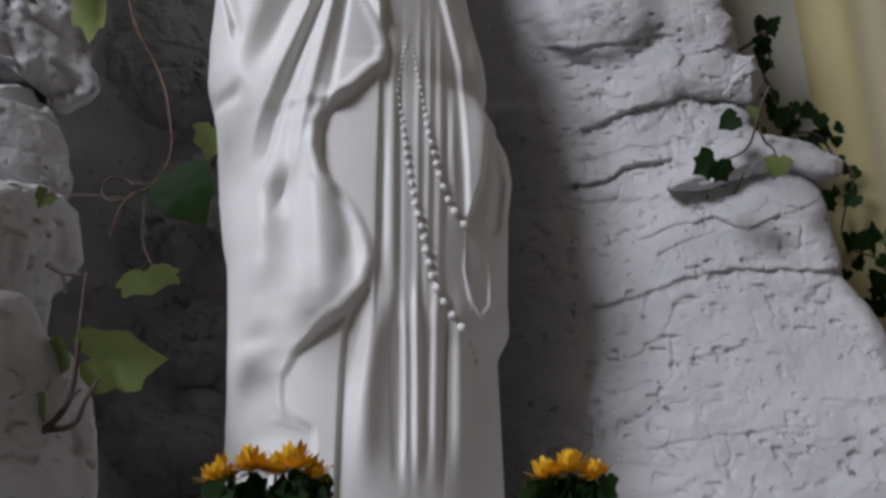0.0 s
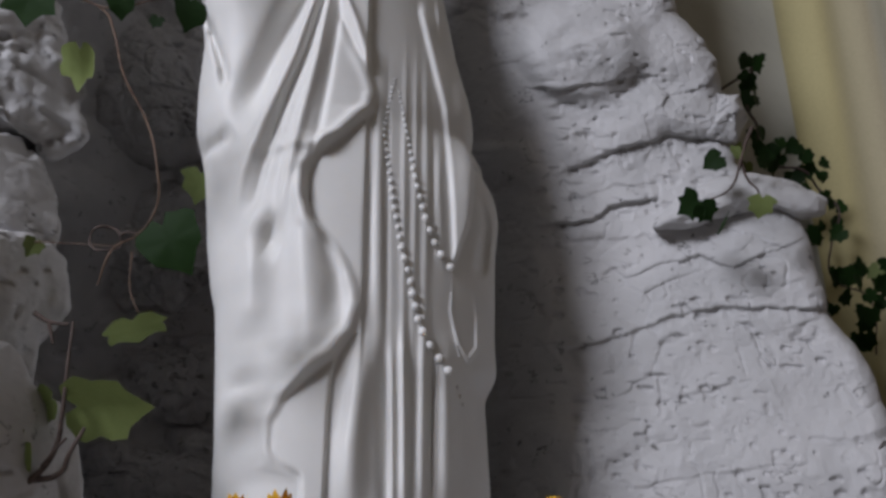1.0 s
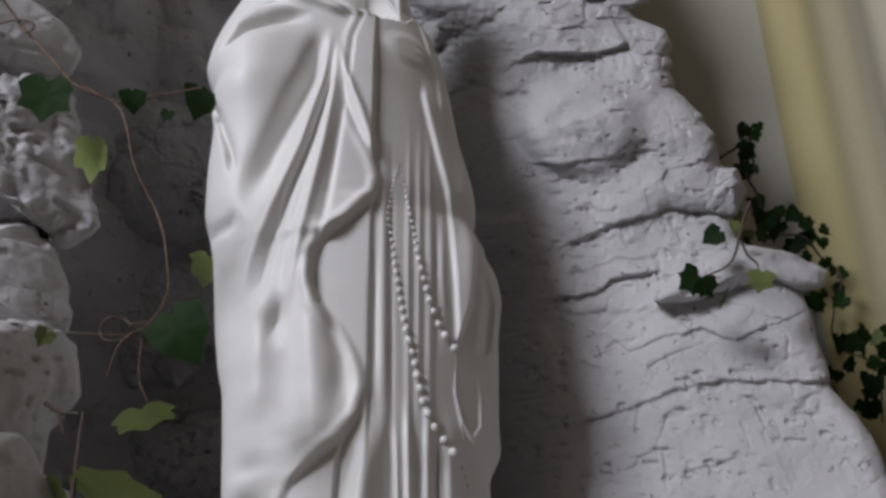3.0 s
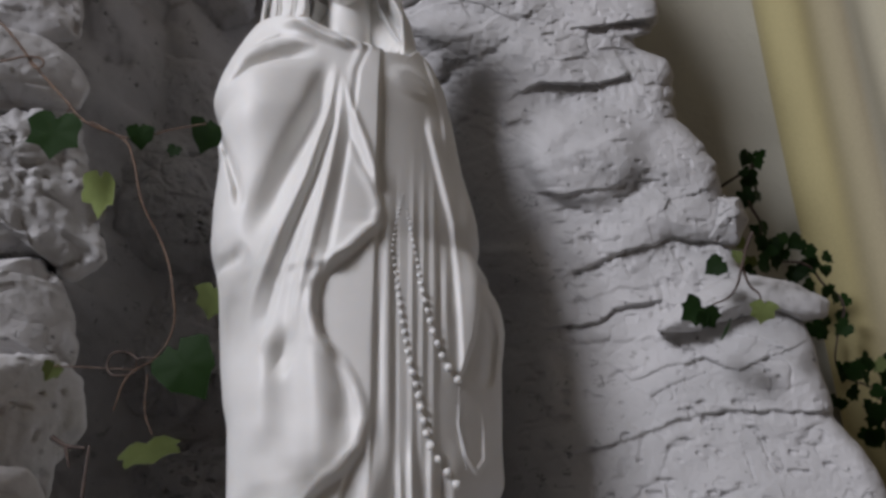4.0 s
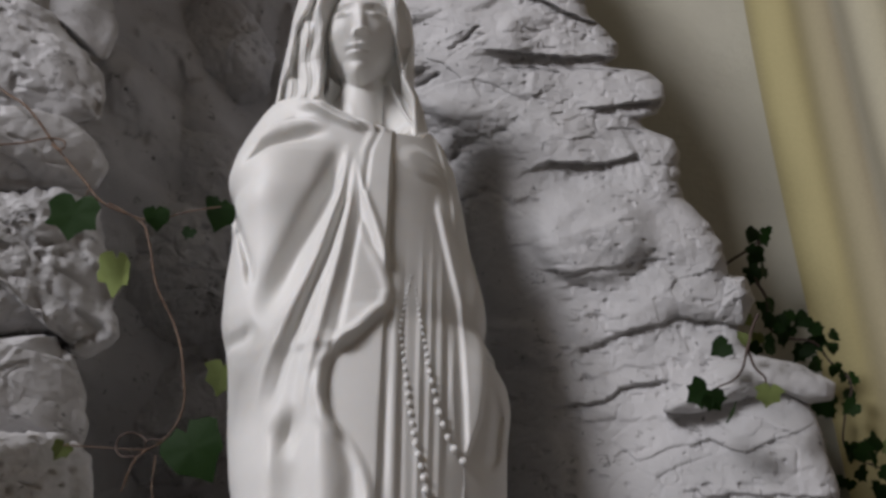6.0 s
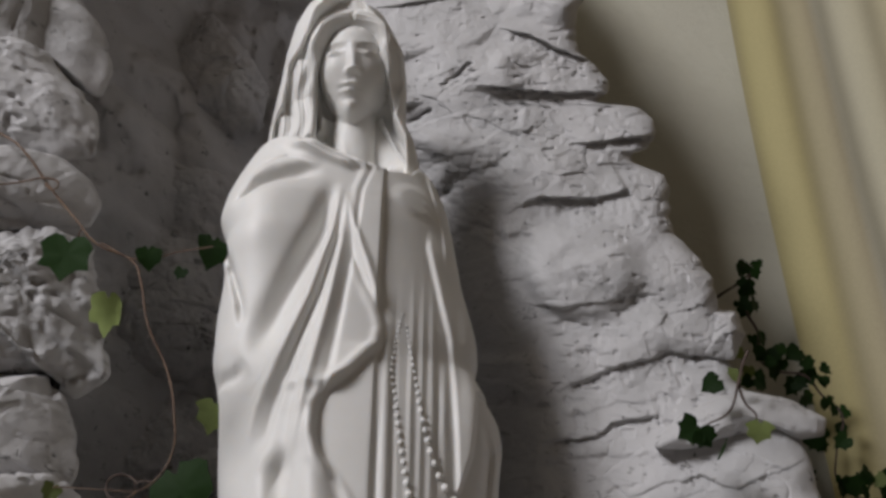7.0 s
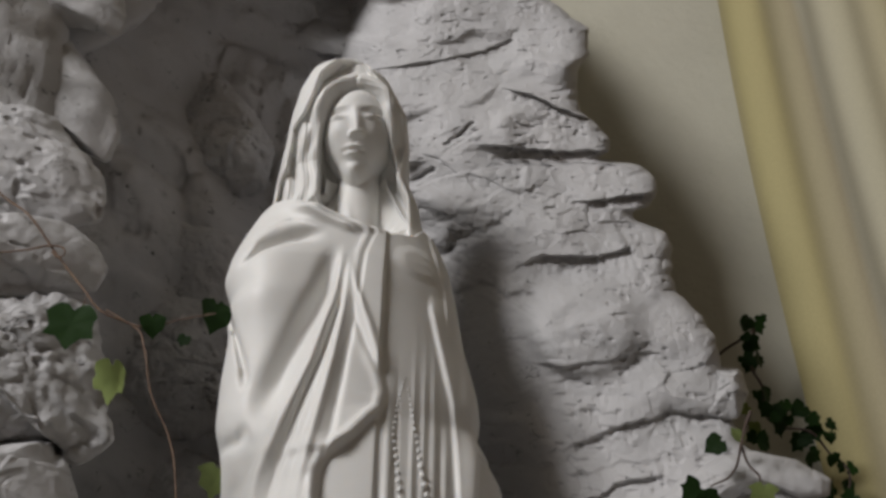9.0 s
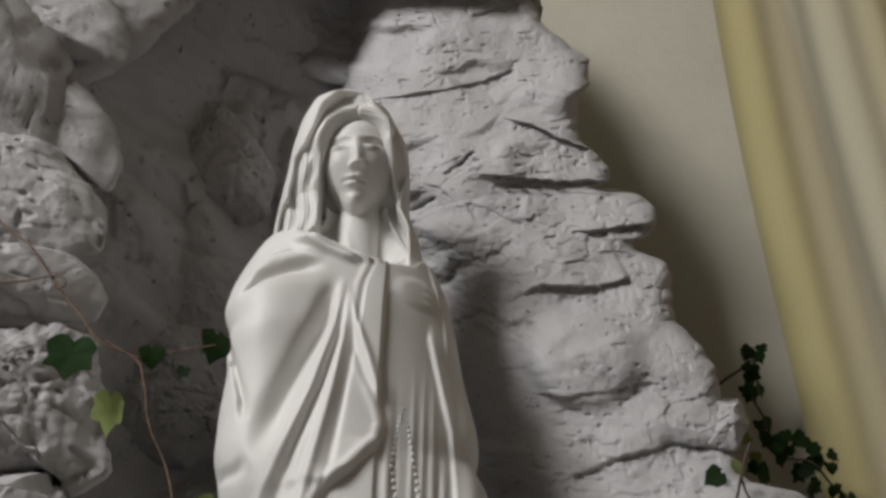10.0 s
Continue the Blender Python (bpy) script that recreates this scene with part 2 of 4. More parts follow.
# ---- the grotto ----
grotto = thing("grotto", "whitewashed artificial rock grotto with a deep niche", "grotto", kind="structure")
ROCKS = [
    ("r_tongue", 1.515, [(0.384, 2.105), (0.429, 2.158), (0.511, 2.204), (0.573, 2.212), (0.652, 2.196), (0.704, 2.158), (0.694, 2.128), (0.65, 2.121), (0.613, 2.141), (0.542, 2.128), (0.459, 2.105)]),
    ("r_lump", 1.54, [(0.536, 2.391), (0.579, 2.385), (0.59, 2.337), (0.562, 2.286), (0.508, 2.296), (0.522, 2.36)]),
    ("n_0", 1.60, [(-0.741, 3.191), (-0.661, 3.305), (-0.516, 3.191), (-0.409, 2.995), (-0.408, 2.864), (-0.571, 2.832), (-0.689, 2.912)]),
    ("n_1", 1.60, [(-0.781, 2.847), (-0.622, 2.824), (-0.491, 2.809), (-0.44, 2.712), (-0.454, 2.543), (-0.628, 2.516), (-0.74, 2.653)]),
    ("n_2", 1.59, [(-0.703, 2.608), (-0.558, 2.594), (-0.447, 2.553), (-0.398, 2.299), (-0.506, 2.275), (-0.651, 2.293)]),
    ("n_3", 1.70, [(-0.687, 2.29), (-0.542, 2.295), (-0.428, 2.264), (-0.395, 2.111), (-0.493, 2.004), (-0.655, 2.022)]),
    ("n_4", 1.82, [(-0.681, 1.991), (-0.526, 2.019), (-0.4, 1.985), (-0.391, 1.859), (-0.476, 1.816), (-0.652, 1.834)]),
    ("n_5", 1.82, [(-0.691, 1.796), (-0.506, 1.8), (-0.376, 1.794), (-0.365, 1.626), (-0.67, 1.628)]),
    ("l_top", 1.08, [(-1.163, 3.095), (-0.661, 3.06), (-0.598, 2.965), (-0.563, 2.875), (-0.576, 2.825), (-0.649, 2.854), (-0.725, 2.868), (-1.095, 2.906)]),
    ("l_two", 1.10, [(-1.114, 2.927), (-0.761, 2.896), (-0.676, 2.852), (-0.624, 2.782), (-0.573, 2.709), (-0.539, 2.614), (-0.551, 2.554), (-0.631, 2.614), (-0.719, 2.689), (-1.031, 2.695)]),
    ("l_three", 1.06, [(-1.001, 2.674), (-0.698, 2.667), (-0.631, 2.63), (-0.589, 2.57), (-0.535, 2.513), (-0.519, 2.468), (-0.518, 2.415), (-0.569, 2.404), (-0.624, 2.414), (-0.919, 2.445)]),
    ("l_four", 1.05, [(-0.892, 2.436), (-0.615, 2.425), (-0.562, 2.409), (-0.511, 2.363), (-0.49, 2.319), (-0.498, 2.284), (-0.547, 2.286), (-0.844, 2.272)]),
    ("l_five", 1.07, [(-0.861, 2.289), (-0.547, 2.293), (-0.506, 2.27), (-0.481, 2.196), (-0.455, 2.134), (-0.441, 2.067), (-0.448, 2.041), (-0.491, 2.03), (-0.521, 2.067), (-0.793, 2.054)]),
    ("l_six", 1.05, [(-0.78, 2.05), (-0.512, 2.062), (-0.482, 2.019), (-0.455, 1.972), (-0.445, 1.935), (-0.453, 1.902), (-0.476, 1.909), (-0.735, 1.894)]),
    ("l_seven", 1.05, [(-0.693, 1.926), (-0.476, 1.925), (-0.438, 1.896), (-0.424, 1.832), (-0.457, 1.785), (-0.456, 1.735), (-0.653, 1.727)]),
    ("l_eight", 1.03, [(-0.655, 1.794), (-0.474, 1.78), (-0.445, 1.734), (-0.408, 1.715), (-0.384, 1.677), (-0.372, 1.605), (-0.373, 1.536), (-0.604, 1.537)]),
]
LOOKS = {
    "r_tongue": dict(edge=0.020, lean=0.25, thick=0.2, amp=0.35), "r_lump": dict(edge=0.03, amp=0.7), "r_roof": dict(edge=0.05, thick=0.4, lean=-1.08, na=420, nf=110, amp=1.1, coarse=0.25, strata=1.2),
    "l_two": dict(amp=0.7), "l_four": dict(amp=0.7), "l_six": dict(amp=0.7), "l_eight": dict(amp=0.7), "l_three": dict(coarse=0.4, amp=0.8), "l_five": dict(coarse=0.8), "l_top": dict(coarse=0.2, amp=0.7), "l_seven": dict(coarse=0.4, amp=0.7),
    "l_mass": dict(edge=0.06), **{"n_%d" % k: dict(edge=0.075, amp=1.5) for k in range(6)},
}
ROCKS += [
    ("r_roof", 1.64, [(-0.738, 3.605), (-0.614, 3.538), (-0.481, 3.457), (-0.342, 3.431), (-0.221, 3.389), (-0.13, 3.356), (-0.041, 3.364), (0.063, 3.405), (0.158, 3.457), (0.248, 3.511), (0.276, 3.605), (0.264, 3.837), (-0.738, 3.859)]),
    ("r_mass_roof", 1.66, [(-0.8, 3.35), (-0.45, 3.36), (-0.1, 3.28), (0.12, 3.3), (0.22, 3.42), (0.25, 3.6), (0.2, 3.9), (-0.8, 3.9)]),
    # unseen rock added above the left pillar to keep daylight off the niche roof
    ("l_crown", 1.36, [(-1.3, 3.05), (-0.85, 3.02), (-0.72, 3.10), (-0.58, 3.3), (-0.48, 3.6), (-0.42, 3.9), (-1.3, 3.95)]),
    ("l_mass", 1.14, [(-1.3, 1.5), (-0.48, 1.5), (-0.49, 1.68), (-0.56, 1.78), (-0.54, 1.9), (-0.56, 2.05), (-0.58, 2.2), (-0.62, 2.35), (-0.63, 2.5), (-0.64, 2.62), (-0.68, 2.78), (-0.71, 2.95), (-0.88, 3.15), (-1.3, 3.2)]),
]
for key, y, outline in ROCKS:
    look_of = dict(LOOKS.get(key, {}))
    if key[0] == "l":
        look_of["amp"] = 0.65 * look_of.get("amp", 1.0)
    rock(outline, y, parent=grotto, slant=0.0 if key[0] != "l" else 1.0 if key in ("l_seven", "l_eight") else 0.30 if key in ("l_top", "l_two", "l_three") else 0.48, **look_of)


# the built-up side of the grotto: ledges (lip line, swell above, reach, undercut below, reach), cracks and bosses
LEDGES = (
    ([(0.06, 2.945), (0.147, 2.937), (0.224, 2.926), (0.287, 2.921), (0.40, 2.921)], 0.026, 0.10, 0.028, 0.028),
    ([(0.13, 3.115), (0.205, 3.089), (0.263, 3.057), (0.34, 3.015)], 0.020, 0.09, 0.030, 0.035),
    ([(0.27, 2.775), (0.328, 2.790), (0.378, 2.797), (0.416, 2.806), (0.50, 2.818)], 0.028, 0.05, 0.034, 0.030),
    ([(0.13, 2.60), (0.175, 2.626), (0.211, 2.654), (0.27, 2.646), (0.329, 2.641), (0.40, 2.670)], 0.018, 0.06, 0.018, 0.030),
    ([(0.15, 2.407), (0.243, 2.390), (0.31, 2.402), (0.42, 2.425)], 0.006, 0.03, 0.010, 0.02),
    ([(0.22, 2.215), (0.26, 2.232), (0.325, 2.263), (0.381, 2.287), (0.434, 2.294), (0.488, 2.296), (0.62, 2.285)], 0.012, 0.05, 0.026, 0.018),
    ([(0.17, 2.117), (0.232, 2.125), (0.295, 2.139), (0.348, 2.160), (0.41, 2.174)], 0.012, 0.022, 0.030, 0.014),
    ([(0.22, 2.170), (0.256, 2.176), (0.341, 2.195), (0.404, 2.204), (0.46, 2.222)], 0.003, 0.02, 0.008, 0.010),
    ([(0.15, 1.880), (0.229, 1.899), (0.317, 1.916), (0.397, 1.947), (0.496, 1.959), (0.585, 1.967), (0.80, 1.964)], 0.008, 0.05, 0.016, 0.014),
    ([(0.35, 1.793), (0.393, 1.802), (0.46, 1.819), (0.53, 1.842)], 0.003, 0.02, 0.009, 0.009),
    ([(0.30, 1.665), (0.373, 1.674), (0.485, 1.688), (0.62, 1.706)], 0.003, 0.03, 0.009, 0.010),
    ([(-0.30, 3.14), (-0.12, 3.19), (0.0, 3.20), (0.087, 3.23), (0.17, 3.27)], 0.006, 0.05, 0.012, 0.03),
)
FISSURES = (
    ([(-0.084, 2.832), (-0.055, 2.848), (-0.025, 2.872)], 0.006, 0.030), ([(0.005, 2.945), (0.030, 2.962), (0.045, 2.985), (0.070, 3.008)], 0.005, 0.016),
    ([(0.0, 2.650), (0.03, 2.685), (0.08, 2.705), (0.142, 2.742)], 0.013, 0.020), ([(0.02, 2.536), (0.05, 2.562), (0.085, 2.574), (0.13, 2.545), (0.185, 2.554)], 0.010, 0.016),
    ([(0.226, 2.768), (0.236, 2.772), (0.246, 2.775)], 0.004, 0.022), ([(0.405, 2.105), (0.440, 2.078), (0.456, 2.058)], 0.003, 0.008),
    ([(0.381, 1.842), (0.386, 1.804), (0.381, 1.781)], 0.004, 0.007), ([(0.237, 2.088), (0.287, 2.091)], 0.003, 0.006),
    ([(0.35, 2.372), (0.378, 2.402), (0.392, 2.435)], 0.004, 0.009), ([(0.256, 1.74), (0.262, 1.70), (0.258, 1.66)], 0.004, 0.008),
    ([(0.30, 2.03), (0.36, 2.045)], 0.003, 0.006), ([(0.55, 1.93), (0.56, 1.88), (0.575, 1.86)], 0.003, 0.006),
)
BRIM = [(0.18, 3.72), (0.189, 3.651), (0.209, 3.562), (0.247, 3.434), (0.301, 3.363), (0.354, 3.304), (0.35, 3.219), (0.319, 3.164), (0.312, 3.101), (0.319, 3.04), (0.357, 2.998), (0.377, 2.957), (0.372, 2.924), (0.340, 2.899), (0.355, 2.893), (0.437, 2.883),
        (0.466, 2.846), (0.465, 2.800), (0.449, 2.770), (0.405, 2.758), (0.415, 2.733), (0.472, 2.705), (0.485, 2.676), (0.474, 2.6), (0.484, 2.554), (0.523, 2.502), (0.545, 2.452), (0.547, 2.397), (0.549, 2.356), (0.551, 2.291), (0.556, 2.239), (0.577, 2.217),
        (0.627, 2.172), (0.649, 2.15), (0.669, 2.086), (0.682, 1.994), (0.683, 1.969), (0.680, 1.955), (0.703, 1.927), (0.734, 1.878), (0.752, 1.82), (0.761, 1.745), (0.755, 1.42)]


def rock_face():
    nz, nx, ns = 860, 360, 26
    z = np.linspace(1.44, 3.70, nz)
    brim = spread(z, BRIM)
    brim = smooth_rows(brim, 3) + 0.004 * vnoise(np.stack([z / 0.02, z * 0, z * 0 + 4], -1))
    near = np.interp(z, (1.44, 2.3, 2.5, 2.8, 3.7), (-0.10, -0.12, -0.20, -0.34, -0.40))
    u = np.linspace(0, 1, nx)
    u = 0.35 * u + 0.65 * (1 - (1 - u) ** 1.6)
    X = near[:, None] + (brim - near)[:, None] * u[None, :]
    Z = np.repeat(z[:, None], nx, 1)
    P = np.stack([X, X * 0 + 1.55, Z], -1)
    turn_in = np.interp(Z, (1.44, 2.2, 2.45, 2.65, 2.9, 3.2, 3.7), (0.205, 0.190, 0.16, 0.13, 0.05, 0.0, 0.0))
    fall = np.interp(Z, (1.44, 2.4, 2.65, 2.9, 3.7), (0.95, 0.95, 0.65, 0.22, 0.15))
    e = turn_in - X
    d = fall * 0.5 * (e + np.sqrt(e * e + 0.03 ** 2))
    low = 1 - step(1.95, 2.5, Z)
    d += -0.22 * low * (X - 0.45) + 0.10 * low * (Z - 2.1) - 0.06 * np.clip(Z - 2.6, 0, 1) + 0.12 * step(2.5, 2.9, Z) * (X - 0.2)
    d += 0.40 * (1 - step(0.0, 0.26, X - near[:, None])) ** 1.5
    crumble = np.zeros_like(X)
    for pts, swell, reach, cut, depth in LEDGES:
        dist, along, side = curve_distance(X, Z + 0.003 * vnoise(P / 0.016 + 6) + 0.008 * vnoise(P / 0.055 + 16), pts)
        end = step(0, 0.28, along) * (1 - step(0.97, 1.0, along)) * (0.75 + 0.5 * vnoise(P / np.array((0.06, 1.0, 0.2)) + 12))
        sd = dist * side
        lip = step(-0.0035, 0.0035, sd)
        d -= end * (lip * swell * np.exp(-np.clip(sd, 0, 9) / reach) - (1 - lip) * 0.6 * cut * np.exp(-np.clip(-sd, 0, 9) / depth))
        crumble += end * (1 - lip) * np.exp(-np.clip(-sd, 0, 9) / (1.3 * depth)) * min(1.0, cut / 0.025)
    for pts, width, depth in FISSURES:
        dist, along, side = curve_distance(X + 0.004 * vnoise(P / 0.02 + 3), Z + 0.005 * vnoise(P / 0.015), pts)
        d += depth * np.exp(-(dist / width) ** 2) * (0.6 + 0.6 * vnoise(P / 0.02 + 8))
        crumble += 0.5 * np.exp(-(dist / (3 * width)) ** 2)
    # the round boss with its trowelled swirl, and softer swellings
    rr = np.hypot((X - 0.285) / 0.112, (Z - 2.478) / 0.108)
    d -= 0.042 * np.exp(-rr ** 6) - 0.004 * np.exp(-((rr - 1.1) / 0.12) ** 2) * step(0.1, 0.4, vnoise(P / 0.08 + 2))
    swirl = np.arctan2(Z - 2.478, X - 0.285)
    d += 0.0022 * np.sin(swirl + 14 * rr) * np.exp(-(rr / 0.6) ** 2)
    for cx, cz, w, h, amt in ((0.46, 2.43, 0.09, 0.10, 0.020), (0.41, 2.62, 0.06, 0.07, 0.022), (0.24, 2.72, 0.10, 0.06, 0.022), (0.30, 3.20, 0.07, 0.09, 0.03), (0.12, 3.02, 0.16, 0.07, 0.02), (0.45, 2.34, 0.10, 0.04, 0.016), (0.60, 2.03, 0.08, 0.06, 0.010), (0.0, 2.78, 0.10, 0.06, 0.03)):
        d -= amt * np.exp(-((X - cx) / w) ** 2 - ((Z - cz) / h) ** 2)
    warped = P + 0.02 * np.stack([vnoise(P / 0.07), X * 0, vnoise(P / 0.07 + 40)], -1)
    val, border = facets(warped / np.array((0.20, 0.3, 0.13)), 5.0)
    d -= (0.012 + 0.008 * step(2.3, 2.7, Z)) * val * step(0.02, 0.45, border)
    d -= 0.42 * relief(P, 0, 0.3) + 0.009 * np.clip(crumble, 0, 1) * (np.abs(vnoise(P / 0.020 + 41)) + 0.7 * vnoise(P / 0.010 + 5))
    chips = step(0.30, 0.50, vnoise(P / np.array((0.020, 0.02, 0.011)) + 60)) * step(-0.05, 0.25, vnoise(P / 0.075 + 15))
    curls = np.exp(-(vnoise(P / np.array((0.030, 0.03, 0.024)) + 91) / 0.07) ** 2) * step(0.2, 0.4, vnoise(P / 0.038 + 27)) * (0.3 + 0.7 * low)
    d += (0.0022 + 0.005 * low) * chips * (1 - np.exp(-(rr / 1.1) ** 4)) + 0.004 * curls
    edge = np.clip((X - brim[:, None] + 0.035) / 0.035, 0, 1)
    d += 0.035 * (1 - np.sqrt(np.clip(1 - edge ** 2, 0, 1)))
    # the side, going back to the wall
    w = np.linspace(0, 1, ns + 1)[1:]
    sx = X[:, -1:] - 0.05 * w[None, :] ** 1.5
    sd = d[:, -1:] + 0.30 * w[None, :]
    X, d = np.concatenate([X, sx], 1), np.concatenate([d, sd], 1)
    Z = np.repeat(z[:, None], nx + ns, 1)
    g = np.stack(turned(X, X * 0 + 1.55, Z, d), -1)
    arrays("rock_face", g.reshape(-1, 3), rows_faces(nz, nx + ns, False), ROCK, grotto, "layered whitewashed rock face with ledges and cracks")


rock_face()

# the back of the niche, hollow and lumpy
gx, gz = np.meshgrid(np.linspace(0, 1, 260), np.linspace(1.25, 3.75, 330))
right = 0.03 * vnoise(np.stack([gz / 0.08, gz * 0, gz * 0], -1)) * step(2.5, 2.9, gz) + np.interp(gz, (1.25, 2.1, 2.7, 3.1, 3.75), (0.5, 0.5, 0.34, 0.22, 0.0))
bx = -1.15 + gx * (right + 1.15)
by = 1.84 + 0.14 * (1 - step(1.9, 2.5, gz)) - 0.32 * step(0.05, 0.6, -bx - 0.1) * (0.35 + 0.65 * step(1.7, 2.2, gz)) - 0.5 * step(0.5, 1.05, -bx) - 0.06 * step(-0.08, 0.24, bx) - 0.3 * step(3.2, 3.75, gz) * (1 - step(-0.15, 0.1, bx))
g = np.stack([bx, by, gz], -1)
g[..., 1] -= (0.07 * fbm(g / np.array((0.24, 0.3, 0.17)), 2) + 0.05 * np.abs(vnoise(g / np.array((0.16, 0.3, 0.12)) + 7))) * (1 - 0.6 * step(0.1, 0.3, bx)) + relief(g, 0, 0.3) * 1.3
arrays("niche_back", g.reshape(-1, 3), rows_faces(330, 260, False), ROCK, grotto, "lumpy recessed back of the niche")
bm = bmesh.new()
bmesh.ops.create_cube(bm, size=1)
for v in bm.verts:
    v.co = Vector((v.co.x * 2.3 - 0.05, 1.55 + v.co.y * 1.6, 0.7 + v.co.z * 1.52))
bmesh.ops.bevel(bm, geom=bm.edges[:], offset=0.04, segments=3, affect="EDGES")
part("rock_base", bm, ROCK, grotto, "flat-topped rock base")


# ---- the statue ----
LEFT = [(-0.215, 2.62), (-0.283, 2.578), (-0.325, 2.54), (-0.350, 2.49), (-0.364, 2.45), (-0.370, 2.402), (-0.346, 2.352), (-0.354, 2.336), (-0.346, 2.287), (-0.352, 2.215),
        (-0.351, 2.146), (-0.333, 2.08), (-0.321, 1.964), (-0.311, 1.9), (-0.303, 1.874), (-0.295, 1.769), (-0.29, 1.684), (-0.29, 1.47)]
RIGHT = [(-0.10, 2.64), (-0.07, 2.58), (-0.034, 2.527), (-0.001, 2.485), (0.021, 2.428), (0.033, 2.361), (0.046, 2.276), (0.068, 2.185), (0.07, 2.156), (0.062, 2.123),
         (0.1, 2.053), (0.105, 2.018), (0.098, 1.965), (0.094, 1.839), (0.096, 1.791), (0.078, 1.759), (0.082, 1.66), (0.088, 1.47)]
HEM = [(-0.100, 2.46), (-0.115, 2.402), (-0.12, 2.316), (-0.118, 2.277), (-0.104, 2.239), (-0.078, 2.184), (-0.071, 2.157), (-0.076, 2.131), (-0.099, 2.105), (-0.114, 2.088), (-0.144, 2.067), (-0.159, 2.038),
       (-0.161, 1.998), (-0.152, 1.967), (-0.122, 1.936), (-0.102, 1.906), (-0.086, 1.87), (-0.085, 1.852), (-0.093, 1.817), (-0.116, 1.785), (-0.146, 1.761), (-0.175, 1.734),
       (-0.188, 1.707), (-0.188, 1.674), (-0.177, 1.654), (-0.151, 1.644), (-0.15, 1.47)]


BEADS = [
    ([(-0.049, 2.2), (-0.058, 2.152), (-0.063, 2.106), (-0.055, 2.054), (-0.047, 1.997), (-0.038, 1.946), (-0.025, 1.894), (-0.015, 1.845), (-0.002, 1.816), (0.014, 1.797), (0.034, 1.772)], (0.0026, 0.0068)),
    ([(-0.043, 2.181), (-0.032, 2.12), (-0.023, 2.066), (-0.013, 2.02), (-0.003, 1.985), (0.01, 1.953), (0.03, 1.931), (0.047, 1.93)], (0.0026, 0.0068)),
    ([(0.030, 1.923), (0.029, 1.865), (0.039, 1.807)], (0.0016, 0.0016)),
    ([(0.036, 1.768), (0.046, 1.742)], (0.004, 0.003)),
]


def statue():
    nz, nf, nb = 620, 380, 60
    z = np.linspace(1.46, 2.66, nz)
    l, r = smooth_rows(spread(z, LEFT), 40), smooth_rows(spread(z, RIGHT), 25)
    a = np.concatenate([np.linspace(-90, 90, nf), np.linspace(90, 270, nb + 2)[1:-1]])
    a = np.radians(a)
    Z, A = np.meshgrid(z, a, indexing="ij")
    hw, xc = ((r - l) / 2 * 0.98)[:, None], ((r + l) / 2)[:, None]
    depth = np.interp(Z, (1.46, 1.8, 2.15, 2.4, 2.55, 2.62, 2.66), (0.16, 0.155, 0.15, 0.14, 0.11, 0.085, 0.04))
    front = np.cos(A)
    X = xc + hw * np.sin(A)
    Y = 1.28 - depth * np.sign(front) * np.abs(front) ** 0.9
    H = folds(X, Z)
    Y = Y - H * step(0.0, 0.25, front)
    collar = np.interp(X, (-0.30, -0.27, -0.209, -0.152, -0.115, -0.08, -0.041, 0.0), (2.545, 2.535, 2.505, 2.472, 2.455, 2.455, 2.462, 2.56))
    Y = Y + 0.12 * step(0.0, 0.05, Z - collar) * (front > 0)
    away = X + 0.085
    X, Y, Z = turned(X, Y, Z, 0.25 * (X + 0.12) + 0.20 * 0.5 * (away + np.sqrt(away ** 2 + 0.02 ** 2)) * step(2.62, 2.45, Z))
    verts = [np.stack([X, Y, Z], -1).reshape(-1, 3)]
    faces = [rows_faces(nz, nf + nb, True)]
    base = nz * (nf + nb)
    grid = np.stack([X, Y, Z], -1)[:, :nf]

    def surface(x, zz):
        k = np.argmin((grid[..., 0] - x) ** 2 + (grid[..., 2] - zz) ** 2)
        return float(grid[..., 1].flat[k])

    bm = bmesh.new()
    for pts, sizes in BEADS:
        p = [Vector((x, 0, zz)) for x, zz in pts]
        total = sum((b - a).length for a, b in zip(p, p[1:]))
        walked, done = 0.0, 0.0
        for a, b in zip(p, p[1:]):
            seg = (b - a).length
            while walked <= done + seg:
                q = a.lerp(b, (walked - done) / seg)
                rad = sizes[0] + (sizes[1] - sizes[0]) * walked / total
                bmesh.ops.create_icosphere(bm, subdivisions=2, radius=rad, matrix=Matrix.Translation((q.x, surface(q.x, q.z) + (0.5 - 0.85 * walked / total) * rad, q.z)))
                walked += rad * 3.0
            done += seg
    bm.verts.index_update()
    bv = np.array([v.co[:] for v in bm.verts])
    bf = np.array([[v.index for v in (*f.verts, f.verts[-1])][:4] for f in bm.faces])
    bm.free()
    hv, hf = head()
    verts.append(hv)
    faces.append(hf + base)
    base += len(hv)
    quads = np.concatenate(faces).tolist() + (bf[:, :3] + base).tolist()
    verts.append(bv)
    ob = arrays("statue", np.concatenate(verts), quads, STONE)
    tagged(ob, "white plaster statue of a veiled robed woman in the grotto niche", "statue")
    return ob


